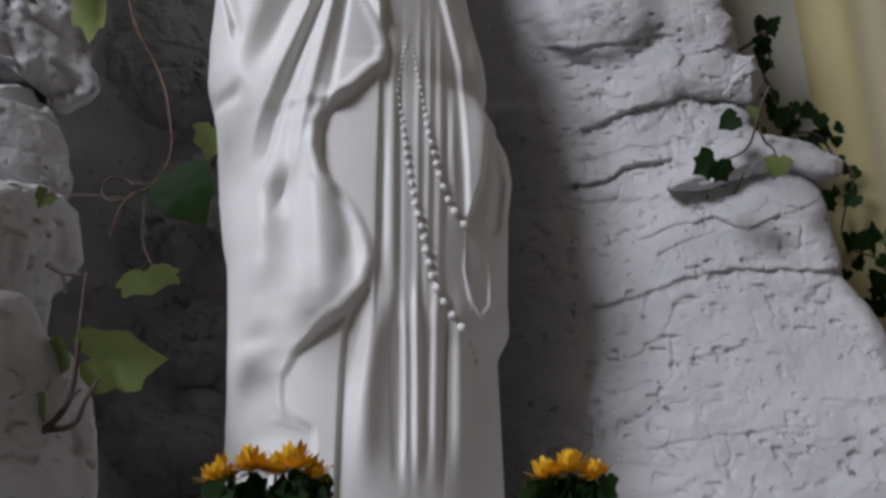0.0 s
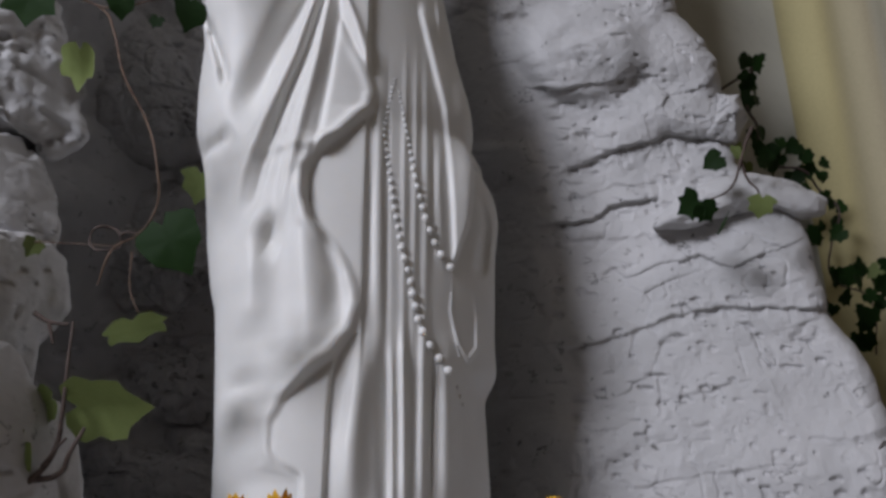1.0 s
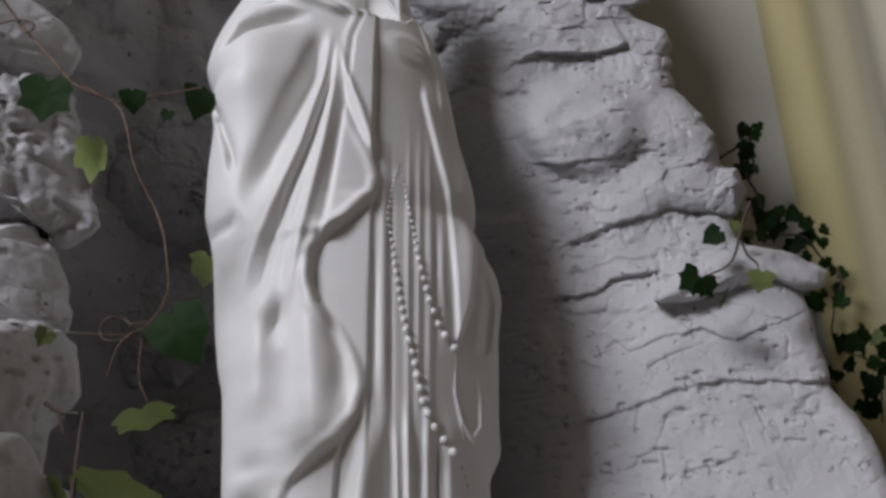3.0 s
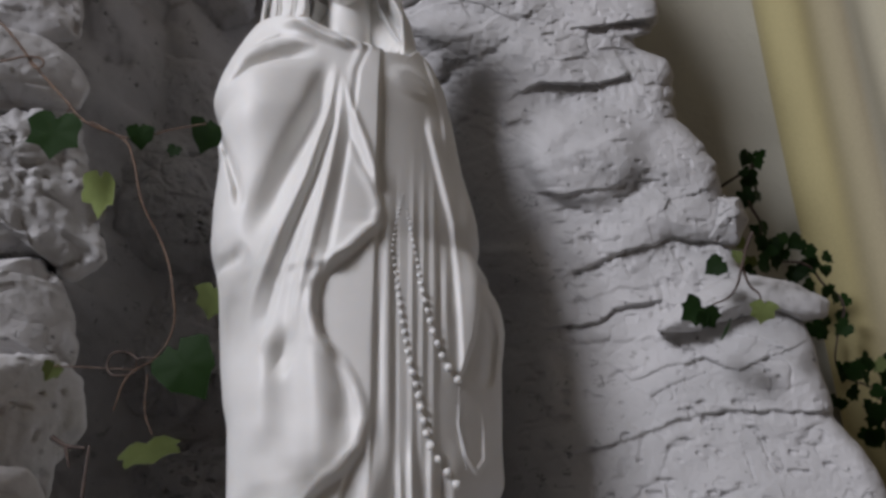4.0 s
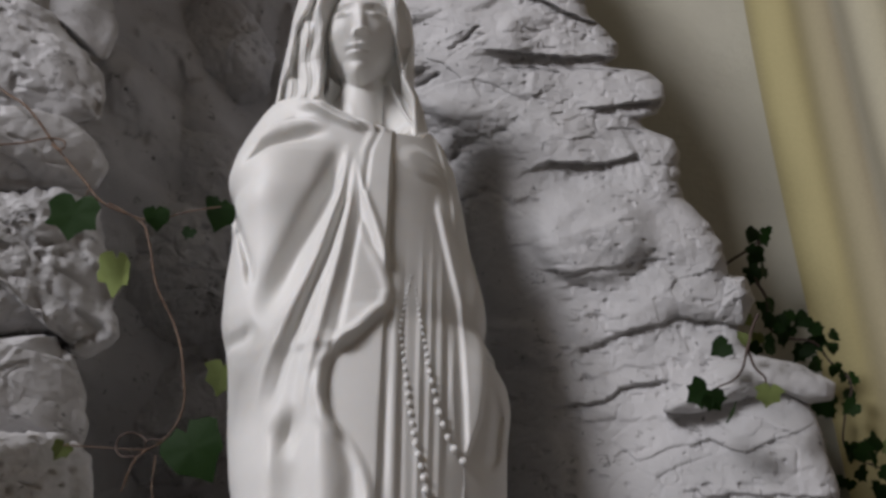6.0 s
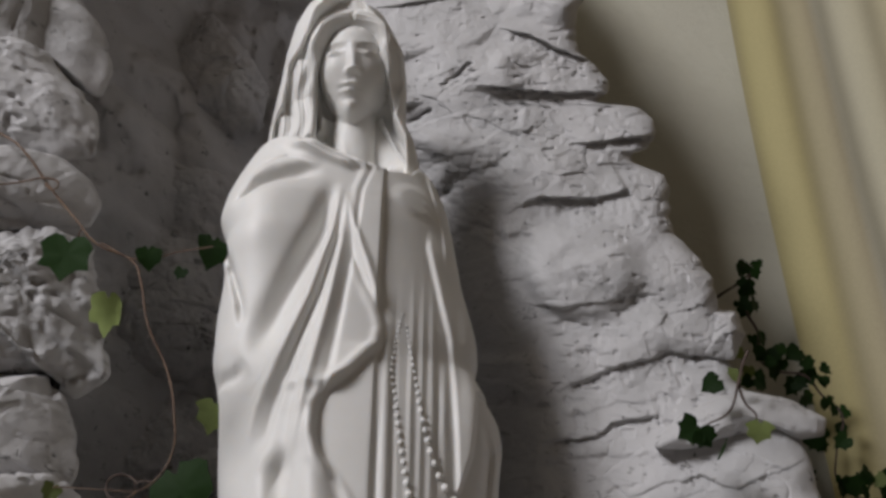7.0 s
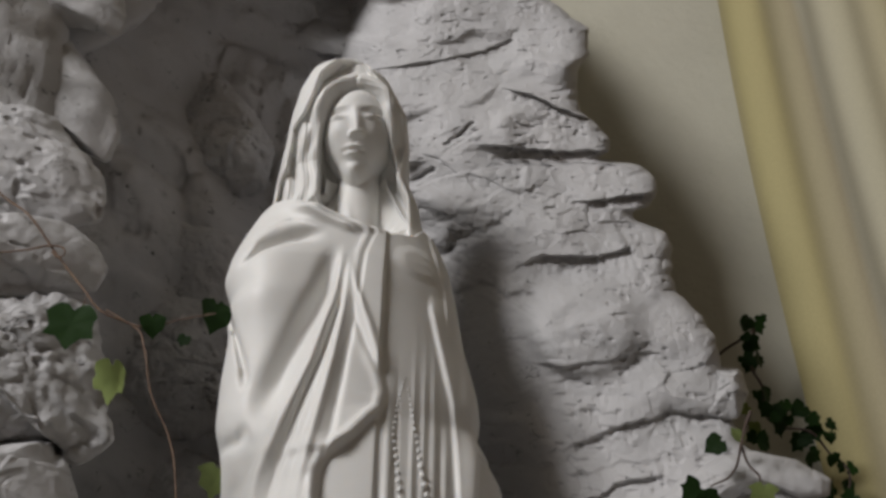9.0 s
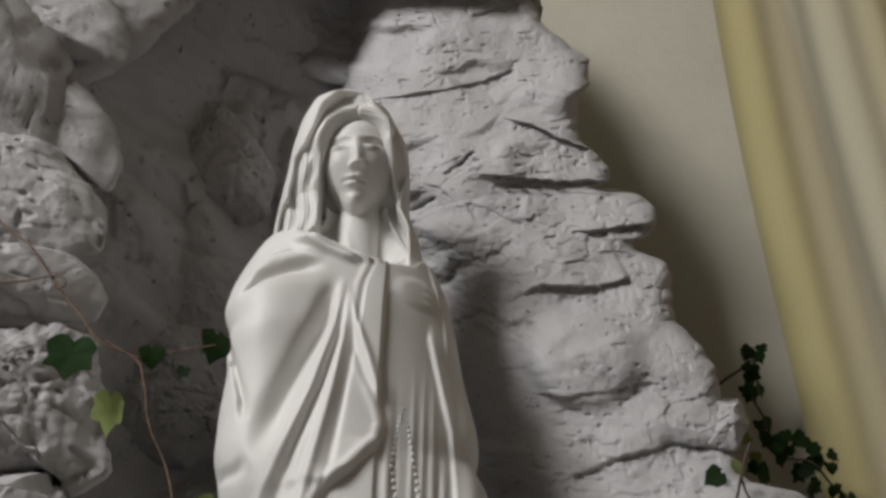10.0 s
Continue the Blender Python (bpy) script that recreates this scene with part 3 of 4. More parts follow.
def folds(X, Z):
    hz, hx = zip(*sorted((p[1], p[0]) for p in HEM))
    zz = np.linspace(1.46, 2.66, 900)
    hemx = smooth_rows(np.interp(zz, hz, hx), 25)
    hem = np.interp(Z, zz, hemx)
    d = X - hem
    slope = np.interp(Z, zz, np.gradient(hemx, zz))
    d = d / np.sqrt(1 + slope ** 2)
    mantle = 1 - step(-0.005, 0.005, d)
    under = np.clip(slope, 0, 1.5) / 1.5
    H = mantle * step(1.63, 1.67, Z) * (1 - 0.8 * step(2.2, 2.3, Z)) * (0.007 + 0.017 * under * np.exp(-np.clip(-d, 0, 1) / 0.03))
    H += mantle * step(1.63, 1.67, Z) * 0.004 * np.exp(-((d + 0.010) / 0.007) ** 2)

    def ridge(pts, width, height, lean=0.0, where=1.0, taper=0.15, top=None, widen=0.0):
        nonlocal H
        dist, along, side = curve_distance(X, Z, pts)
        w = width * np.where(side > 0, 1 + lean, 1 - lean) * (1 + widen * (along - 0.5))
        end = step(0, top or taper, along) * (1 - step(1 - taper, 1, along)) if taper else 1
        H = H + height * np.exp(-(dist / w) ** 2) * end * where

    robe = 1 - mantle
    everywhere = np.ones_like(X)
    # the outer layer on the other side, and the lining under the turned hem
    edge = np.interp(Z, (1.60, 1.927, 1.998, 2.086, 2.159, 2.222, 2.316), (0.2, 0.032, 0.031, 0.027, 0.021, 0.007, -0.012))
    low = np.interp(Z, (1.92, 1.98, 2.02, 2.08, 2.12), (0.032, 0.052, 0.058, 0.062, 0.2))
    outer = step(-0.006, 0.006, X - edge) * (1 - step(-0.003, 0.003, X - low)) * step(1.92, 1.93, Z) * (1 - step(2.30, 2.36, Z))
    H += (0.011 + 0.011 * step(0.030, 0.058, X)) * outer
    lining = (1 - step(-0.002, 0.003, X - np.interp(Z, (1.46, 1.61, 1.715, 1.763, 1.80), (-0.125, -0.124, -0.123, -0.12, -0.11)))) * robe * (1 - step(1.76, 1.82, Z))
    H += 0.009 * lining
    panel = (1 - step(-0.003, 0.003, X + 0.083 - 0.012 * step(2.1, 2.3, 2.3 - Z))) * robe * step(2.12, 2.2, Z)
    H += 0.006 * panel
    # the gown's front turns sharply away along one upright edge
    brink = np.clip(-0.083 - X, 0, 1)
    H += 0.006 * robe * (1 - step(-0.086, -0.080, X)) * np.exp(-brink / 0.035) * step(1.72, 1.86, Z) * (1 - step(2.36, 2.44, Z))
    for pts, width, height, where in (
        ([(-0.163, 2.432), (-0.177, 2.333), (-0.208, 2.255), (-0.236, 2.183), (-0.270, 2.10)], 0.0190, -0.021, mantle),
        ([(-0.149, 2.430), (-0.161, 2.302), (-0.184, 2.205), (-0.217, 2.126), (-0.250, 2.045), (-0.268, 1.96)], 0.0100, 0.010, mantle),
        ([(-0.143, 2.415), (-0.151, 2.310), (-0.170, 2.220), (-0.195, 2.140), (-0.222, 2.050), (-0.240, 1.96)], 0.0060, -0.006, mantle),
        ([(-0.138, 2.410), (-0.141, 2.300), (-0.152, 2.210), (-0.168, 2.123), (-0.186, 2.030), (-0.200, 1.92)], 0.0080, 0.008, mantle),
        ([(-0.130, 2.400), (-0.128, 2.280), (-0.138, 2.180), (-0.152, 2.070), (-0.172, 1.93)], 0.0060, -0.004, mantle),
        ([(-0.137, 2.395), (-0.123, 2.325), (-0.102, 2.268), (-0.086, 2.215), (-0.080, 2.175)], 0.0065, 0.006, everywhere),
        ([(-0.146, 2.360), (-0.133, 2.300), (-0.112, 2.245), (-0.098, 2.200)], 0.0080, -0.003, everywhere),
        ([(-0.350, 2.352), (-0.320, 2.285), (-0.295, 2.220), (-0.285, 2.170)], 0.0060, -0.014, mantle),
        ([(-0.350, 2.126), (-0.322, 2.104), (-0.292, 2.102), (-0.268, 2.115)], 0.0110, -0.010, mantle),
        ([(-0.329, 2.392), (-0.286, 2.424), (-0.241, 2.438), (-0.177, 2.441)], 0.0101, -0.014, mantle),
        ([(-0.328, 2.429), (-0.262, 2.464), (-0.179, 2.46)], 0.0144, 0.008, mantle),
        ([(-0.293, 2.475), (-0.245, 2.48), (-0.188, 2.457)], 0.0043, -0.005, mantle),
        ([(-0.178, 2.079), (-0.161, 1.964), (-0.147, 1.816), (-0.152, 1.695)], 0.0216, 0.010, mantle),
        ([(-0.14, 1.963), (-0.117, 1.894), (-0.116, 1.815)], 0.0115, -0.006, mantle),
        ([(-0.215, 2.009), (-0.232, 1.895), (-0.235, 1.807)], 0.0202, 0.009, mantle),
        ([(-0.073, 1.827), (-0.085, 1.742), (-0.092, 1.674), (-0.093, 1.56)], 0.0158, 0.016, robe),
        ([(-0.058, 1.827), (-0.056, 1.729), (-0.052, 1.56)], 0.0058, -0.008, robe),
        ([(-0.034, 1.858), (-0.031, 1.716), (-0.029, 1.56)], 0.0058, 0.012, robe),
        ([(-0.047, 1.828), (-0.045, 1.715), (-0.043, 1.56)], 0.0043, 0.006, robe),
        ([(-0.007, 1.875), (-0.008, 1.717), (-0.01, 1.56)], 0.0079, 0.011, robe),
        ([(0.021, 1.834), (0.022, 1.72), (0.021, 1.56)], 0.0122, 0.015, robe),
        ([(0.005, 1.81), (0.003, 1.732), (0.001, 1.56)], 0.0018, -0.006, robe),
        ([(-0.078, 2.068), (-0.079, 1.947), (-0.077, 1.827)], 0.0058, -0.003, robe),
        ([(-0.069, 2.24), (-0.066, 2.027), (-0.063, 1.742)], 0.0065, 0.004, robe),
        ([(-0.057, 2.261), (-0.056, 1.987), (-0.053, 1.729)], 0.0036, -0.003, robe),
        ([(-0.032, 2.288), (-0.033, 2.03), (-0.032, 1.689)], 0.0043, 0.003, robe),
        ([(-0.017, 2.293), (-0.018, 2.031), (-0.022, 1.689)], 0.0043, 0.003, robe),
        ([(-0.004, 2.3), (-0.003, 2.033), (-0.008, 1.717)], 0.0050, 0.003, robe),
        ([(0.006, 2.172), (0.005, 1.994), (0.006, 1.892)], 0.0029, -0.002, robe),
        ([(0.015, 2.157), (0.014, 2.011), (0.019, 1.894)], 0.0050, 0.003, robe),
        ([(0.032, 1.904), (0.028, 1.857), (0.037, 1.814), (0.05, 1.795), (0.062, 1.813), (0.063, 1.854), (0.058, 1.902)], 0.0029, 0.007, robe),
        ([(0.07, 2.045), (0.081, 1.999), (0.074, 1.94), (0.063, 1.908)], 0.0075, -0.018, robe),
        ([(0.088, 2.028), (0.09, 1.981), (0.083, 1.937)], 0.0065, 0.006, robe),
    ):
        ridge(pts, width, height * (1.0 if where is robe else 1.2), 0.0, where, 0.3 if where is robe else 0.28, 0.4 if where is robe else 0.25, 0.3 if where is robe else 0.6)
    # the arm under the mantle, a hand gathering the cloth, knuckles of the other hand
    H += mantle * 0.038 * np.exp(-np.hypot((X + 0.285) / 0.075, (Z - 2.335) / 0.095) ** 2)
    for k, (w, h) in enumerate(((0.0055, 0.015), (0.0048, 0.015), (0.0048, 0.014), (0.0042, 0.011))):
        ridge([(-0.245 + 0.022 * k, 2.508 + 0.002 * k), (-0.185 + 0.018 * k, 2.474 + 0.004 * k), (-0.125 + 0.012 * k, 2.442 + 0.002 * k)], w, h, 0, 1.0, 0.25)
    H += 0.005 * robe * (1 - step(0.5, 1.1, np.hypot((X + 0.032 - 0.25 * (Z - 2.40)) / 0.044, (Z - 2.402 + 0.35 * (X + 0.03)) / 0.036)))
    for k in range(3):
        ridge([(-0.030 + 0.004 * k, 2.425 - 0.019 * k), (0.006, 2.402 - 0.017 * k)], 0.004, 0.0015, 0, robe, 0.3)
    fringe = np.interp(Z, (2.09, 2.11, 2.159, 2.234, 2.366, 2.477), (0.049, 0.044, 0.034, 0.019, 0.009, -0.018))
    H += 0.006 * step(-0.004, 0.004, X - fringe) * step(2.26, 2.34, Z) * (1 - step(2.46, 2.50, Z))
    H += 0.014 * np.exp(-np.hypot((X + 0.222) / 0.036, (Z - 2.505 + 0.5 * (X + 0.222)) / 0.020) ** 2)
    # hollows where the cloth turns in
    lip = X + 0.232 - 0.35 * (Z - 1.975)
    cave = np.clip(lip / 0.032, 0, 1) * (1 - step(0.030, 0.060, lip)) * np.exp(-((Z - 1.960 + 0.6 * (X + 0.232)) / 0.028) ** 2)
    H -= 0.021 * cave * mantle
    H -= 0.013 * mantle * np.exp(-((X + 0.231) / 0.028) ** 2 - ((Z - 1.755) / 0.02) ** 2)
    return H


def head():
    nz, nf, nb = 460, 340, 50
    VL = [(-0.181, 2.973), (-0.204, 2.969), (-0.238, 2.958), (-0.265, 2.930), (-0.283, 2.870), (-0.294, 2.797), (-0.299, 2.727), (-0.308, 2.654), (-0.310, 2.56)]
    VR = [(-0.181, 2.973), (-0.157, 2.965), (-0.141, 2.936), (-0.102, 2.899), (-0.084, 2.854), (-0.066, 2.811), (-0.061, 2.754), (-0.061, 2.713), (-0.060, 2.646), (-0.040, 2.595), (-0.030, 2.54)]
    z = 2.973 - 0.54 * np.linspace(0, 1, nz) ** 1.4
    l, r = smooth_rows(spread(z, VL), 4), smooth_rows(spread(z, VR), 4)
    a = np.radians(np.concatenate([np.linspace(-90, 90, nf), np.linspace(90, 270, nb + 2)[1:-1]]))
    Z, A = np.meshgrid(z, a, indexing="ij")
    X = ((r + l) / 2)[:, None] + ((r - l) / 2)[:, None] * np.sin(A)
    front = np.cos(A)
    dep = 0.105 * np.sqrt(np.clip(1 - np.clip((Z - 2.76) / 0.214, 0, 1) ** 2, 0, 1)) + 0.002
    veil = 1.32 - dep * np.sign(front) * np.abs(front) ** 0.7
    # the veil's opening, with a thick turned edge
    OL = [(-0.177, 2.939), (-0.199, 2.935), (-0.232, 2.882), (-0.242, 2.813), (-0.256, 2.772), (-0.277, 2.745), (-0.277, 2.696), (-0.280, 2.644), (-0.296, 2.625), (-0.30, 2.55), (-0.30, 2.42)]
    OR = [(-0.177, 2.939), (-0.154, 2.931), (-0.136, 2.887), (-0.099, 2.834), (-0.082, 2.796), (-0.069, 2.768), (-0.066, 2.722), (-0.072, 2.676), (-0.078, 2.632), (-0.059, 2.59), (-0.050, 2.42)]
    ol, orr = spread(Z, OL), spread(Z, OR)
    inside = step(-0.002, 0.003, X - ol) * step(-0.002, 0.003, orr - X) * step(-0.002, 0.002, 2.939 - Z)
    rim = np.exp(-((X - ol + 0.005) / 0.005) ** 2) + np.exp(-((X - orr - 0.005) / 0.005) ** 2)
    veil = veil - 0.004 * rim * (Z < 2.935) - 0.003 * np.sin((X + 0.30) * 160 + (Z - 2.7) * 30) * step(0.0, 0.1, 2.75 - Z) * (X < -0.2)
    fx = X + 0.158
    fz = Z - 0.036 * (1 - np.sqrt(np.clip(1 - (fx / 0.064) ** 2, 0.05, 1)))
    q = 1 - (fx / (0.0615 - 0.025 * step(0.0, 0.095, 2.722 - Z))) ** 2 - ((Z - 2.738) / 0.114) ** 2
    face = np.where(q > 0, 1.272 - 0.060 * np.sqrt(np.clip(q, 0, 1)) ** 0.9, 9)

    def dab(x, zc, w, h, amt):
        return amt * np.exp(-((fx - x) / w) ** 2 - ((fz - zc) / h) ** 2)

    down = np.clip((2.778 - Z) / 0.074, 0, 1)
    ridge_x = 0.001 + 0.006 * down
    nose = (0.0030 + 0.0120 * down ** 1.4) * np.exp(-(np.abs(fx - ridge_x) / (0.0090 + 0.002 * down)) ** 2) * step(2.693, 2.704, Z) * (1 - step(2.765, 2.79, Z))
    detail = nose + dab(0.017, 2.702, 0.005, 0.006, 0.005) + dab(-0.005, 2.702, 0.005, 0.006, 0.005)
    for ex in (-0.0375, 0.0355):
        out = 0.006 if ex > 0 else -0.006
        detail += dab(ex, 2.7580, 0.019, 0.013, -0.0105) + dab(ex, 2.7495, 0.0150, 0.0075, 0.0122)
        detail += dab(ex + out * 0.3, 2.7565, 0.015, 0.0020, 0.0030) + dab(ex, 2.7615, 0.015, 0.0020, -0.0018) + dab(ex, 2.7525, 0.013, 0.0016, -0.0016) + dab(ex, 2.7415, 0.013, 0.0022, 0.0014)
        detail += dab(ex * 0.95, 2.7765, 0.022, 0.0060, 0.0025) + dab(ex, 2.708, 0.020, 0.022, 0.0030)
    detail += dab(0, 2.672, 0.024, 0.020, 0.0045) + dab(0, 2.6785, 0.014, 0.0038, 0.0040) + dab(0.0, 2.6640, 0.011, 0.0042, 0.0052) + dab(0, 2.6720, 0.016, 0.0017, -0.0036)
    detail += dab(-0.017, 2.672, 0.004, 0.004, -0.0022) + dab(0.017, 2.672, 0.004, 0.004, -0.0022)
    detail += dab(0.002, 2.687, 0.003, 0.005, -0.0018) + dab(0, 2.6535, 0.015, 0.0045, -0.0034) + dab(0, 2.638, 0.016, 0.011, 0.0075)
    face = face - detail
    wide = 0.039 + 0.05 * step(0.0, 0.16, 2.58 - Z) ** 2
    q = np.clip(1 - ((X + 0.155) / wide) ** 2, 0, 1)
    neck = np.where(q > 0, 1.312 - 0.045 * np.sqrt(q) - 0.035 * step(0.0, 0.14, 2.60 - Z), 9)
    neck = neck - 0.006 * np.exp(-((X + 0.150 + 0.25 * (Z - 2.50)) / 0.008) ** 2) * step(0, 0.1, 2.62 - Z)
    # hair parted in the middle, drawn back in waves beside the face
    HL = [(-0.166, 2.850), (-0.180, 2.844), (-0.199, 2.833), (-0.217, 2.809), (-0.222, 2.771), (-0.224, 2.721), (-0.219, 2.60)]
    HR = [(-0.162, 2.850), (-0.148, 2.847), (-0.131, 2.835), (-0.109, 2.808), (-0.099, 2.757), (-0.093, 2.720), (-0.082, 2.66)]
    hl, hr = spread(Z, HL), spread(Z, HR)
    aside = np.where(fx < 0, hl - X, X - hr)
    crown = (np.hypot((fx + 0.002) / 0.062, (Z - 2.76) / 0.088) - 1) * 0.062
    over = np.where(Z > 2.76, crown + (aside - crown) * (1 - step(2.76, 2.80, Z)), aside)
    turn = np.arctan2(fx, Z - 2.74)
    swing = 0.0045 * np.sin((Z - 2.7) * 60 + np.where(fx < 0, 0.4, 2.2)) * (1 - step(2.80, 2.84, Z)) + 0.006 * np.sin(turn * 5 + 1.0) * step(2.78, 2.83, Z)
    locks = (0.0045 - 0.0025 * step(2.74, 2.80, Z)) * np.cos((over + swing) * 2 * math.pi / 0.030 - 0.8) + 0.0008 * np.sin((over + 0.6 * swing) * 900)
    tucked = np.maximum(veil, 1.215) + 0.009 + 0.010 * step(0.0, 0.10, 2.74 - Z)
    swept = 1.238 - 0.019 * np.sin(math.pi * np.clip((over + 0.008) / 0.034, 0, 1)) + 0.5 * np.clip(over - 0.018, 0, 1) + 0.2 * np.clip(Z - 2.82, 0, 1)
    hair = tucked + (swept - tucked) * step(2.70, 2.78, Z) - locks
    hair = hair + 0.008 * np.exp(-((fx + 0.004) / 0.0035) ** 2) * step(2.835, 2.855, Z)
    hair = np.where(over < -0.008 * step(2.70, 2.78, Z), 9, hair)
    hair = np.where(Z < np.where(fx < 0, 2.575, 2.635 - 0.5 * (X + 0.08)), 9, hair)
    curl = np.exp(-((X + 0.078) / 0.022) ** 2 - ((Z - 2.50) / 0.04) ** 2) + 0.8 * np.exp(-((X + 0.255) / 0.02) ** 2 - ((Z - 2.565) / 0.018) ** 2)
    tress = 1.305 - 0.045 * curl - 0.004 * np.sin((X - 0.4 * (Z - 2.5)) * 420) * curl
    inner = np.minimum(np.minimum(np.minimum(face, neck), hair), tress)
    Y = np.where((front > 0.02) & (inside > 0.5), inner, veil)
    for _ in range(2):
        Y[1:-1, 1:nf - 1] = 0.5 * Y[1:-1, 1:nf - 1] + 0.125 * (Y[2:, 1:nf - 1] + Y[:-2, 1:nf - 1] + Y[1:-1, 2:nf] + Y[1:-1, :nf - 2])
    g = np.stack(turned(X, Y, Z, 0.15 * (X + 0.155) - 0.32 * np.clip(Z - 2.66, 0, 1)), -1)
    return g.reshape(-1, 3), rows_faces(nz, nf + nb, True)[:, ::-1]


statue()

# ---- the curtain ----
cu, cz = np.meshgrid(np.linspace(0, 1, 260), np.linspace(0.1, 4.5, 60))
cx = 0.975 + 1.0 * cu + 0.03 * np.sin(cz * 1.3)
cy = 2.225 + 0.008 * np.sin(cu * 41 + 0.7 * np.sin(cz * 0.8)) + 0.009 * np.sin(cu * 17 + 1 + 0.3 * cz)
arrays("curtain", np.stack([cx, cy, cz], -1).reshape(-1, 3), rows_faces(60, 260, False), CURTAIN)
tagged(bpy.data.objects["curtain"], "yellow sheer curtain hanging in soft folds by the wall", "curtain")


# ---- ivy ----
def leaf_material(name, low, high):
    m, nt, b = material(name, 0.6)
    b.inputs["Specular IOR Level"].default_value = 0.18
    info = nt.nodes.new("ShaderNodeObjectInfo")
    vein = tex(nt, 90, 5)
    c = ramp(nt, vein.outputs[0], [(0.35, low), (0.7, high)]).outputs[0]
    hsv = nt.nodes.new("ShaderNodeHueSaturation")
    val = nt.nodes.new("ShaderNodeMapRange")
    nt.links.new(info.outputs["Random"], val.inputs[0])
    val.inputs[3].default_value, val.inputs[4].default_value = 0.7, 1.35
    nt.links.new(val.outputs[0], hsv.inputs["Value"])
    nt.links.new(c, hsv.inputs["Color"])
    nt.links.new(hsv.outputs[0], b.inputs["Base Color"])
    thin = nt.nodes.new("ShaderNodeBsdfTranslucent")
    nt.links.new(hsv.outputs[0], thin.inputs["Color"])
    both = nt.nodes.new("ShaderNodeMixShader")
    both.inputs[0].default_value = 0.4
    nt.links.new(b.outputs[0], both.inputs[1])
    nt.links.new(thin.outputs[0], both.inputs[2])
    nt.links.new(both.outputs[0], nt.nodes["Material Output"].inputs[0])
    bump(nt, b, vein.outputs[0], 0.3, 0.001)
    return m


GREEN = leaf_material("ivy_green", (0.010, 0.030, 0.006), (0.022, 0.054, 0.012))
LIME = leaf_material("young_ivy_green", (0.17, 0.22, 0.07), (0.26, 0.31, 0.12))
STEM, _nt, _b = material("brown_vine_bark", 0.7)
_nt.links.new(ramp(_nt, tex(_nt, 120, 5).outputs[0], [(0.3, (0.07, 0.038, 0.026)), (0.7, (0.19, 0.12, 0.075))]).outputs[0], _b.inputs["Base Color"])
TWIG, _nt, _b = material("dark_twig_bark", 0.7)
_nt.links.new(ramp(_nt, tex(_nt, 150, 5).outputs[0], [(0.3, (0.035, 0.022, 0.018)), (0.7, (0.10, 0.065, 0.05))]).outputs[0], _b.inputs["Base Color"])


def leaf_mesh(seed, mat):
    rng = random.Random(seed)
    half = [(0.0, -0.60), (0.13, -0.44), (0.27, -0.30), (0.46, -0.26), (0.43, -0.08), (0.44, 0.04), (0.54, 0.20), (0.42, 0.31), (0.26, 0.40), (0.12, 0.42)]
    half = [(x * rng.uniform(0.9, 1.1), z * rng.uniform(0.92, 1.08)) for x, z in half]
    ring = half + [(0.0, 0.27)] + [(-x * rng.uniform(0.92, 1.06), z) for x, z in reversed(half[1:])]
    cup, droop = rng.uniform(0.05, 0.22), rng.uniform(-0.25, 0.35)
    verts, faces, n = [(0, 0, 0)], [], len(ring)
    for k in (0.35, 0.7, 1.0):
        for i, (x, z) in enumerate(ring):
            x, z = x * k, z * k
            verts.append((x, -cup * abs(x) + droop * z * z + 0.015 * k * math.sin(i * 1.9 + seed), z))
    for i in range(n):
        j = (i + 1) % n
        faces.append((0, 1 + i, 1 + j))
        for r in (0, 1):
            a = 1 + r * n
            faces.append((a + i, a + n + i, a + n + j, a + j))
    me = bpy.data.meshes.new("leaf")
    me.from_pydata(verts, [], faces)
    me.materials.append(mat)
    me.shade_smooth()
    return me


LEAVES = {"g": [leaf_mesh(k, GREEN) for k in range(6)], "y": [leaf_mesh(k + 10, LIME) for k in range(4)]}
rngl = random.Random(5)


def leaf(parent, at, width, tone="g", tilt=0, turn=0, roll=0, kind=None):
    me = LEAVES[tone][rngl.randrange(len(LEAVES[tone])) if kind is None else kind]
    ob = new("leaf", me)
    ob.parent = parent
    ob.matrix_basis = Matrix.Translation(-parent.location) @ pose(*at, tilt, roll, turn) @ Matrix.Scale(width * (1.2 if parent.name == "ivy_vine" else 0.82), 4)
    return ob


def tube(name, pts, r0, r1, mat, parent, y=None, wobble=0.0):
    cu = bpy.data.curves.new(name, "CURVE")
    cu.dimensions, cu.bevel_depth, cu.bevel_resolution, cu.resolution_u = "3D", 1.0, 2, 6
    sp = cu.splines.new("BEZIER")
    sp.bezier_points.add(len(pts) - 1)
    for i, (p, q) in enumerate(zip(sp.bezier_points, pts)):
        p.co = q if y is None else (q[0], y + wobble * math.sin(i * 2.3), q[1])
        p.handle_left_type = p.handle_right_type = "AUTO"
        p.radius = r0 + (r1 - r0) * i / (len(pts) - 1)
    cu.use_fill_caps = True
    tmp = bpy.data.objects.new("tmp", cu)
    me = bpy.data.meshes.new_from_object(tmp)
    bpy.data.objects.remove(tmp)
    bpy.data.curves.remove(cu)
    me.name = name
    me.materials.clear()
    me.materials.append(mat)
    me.shade_smooth()
    ob = new(name, me)
    ob.parent = parent
    ob.matrix_parent_inverse = Matrix.Translation(parent.location).inverted()
    return ob


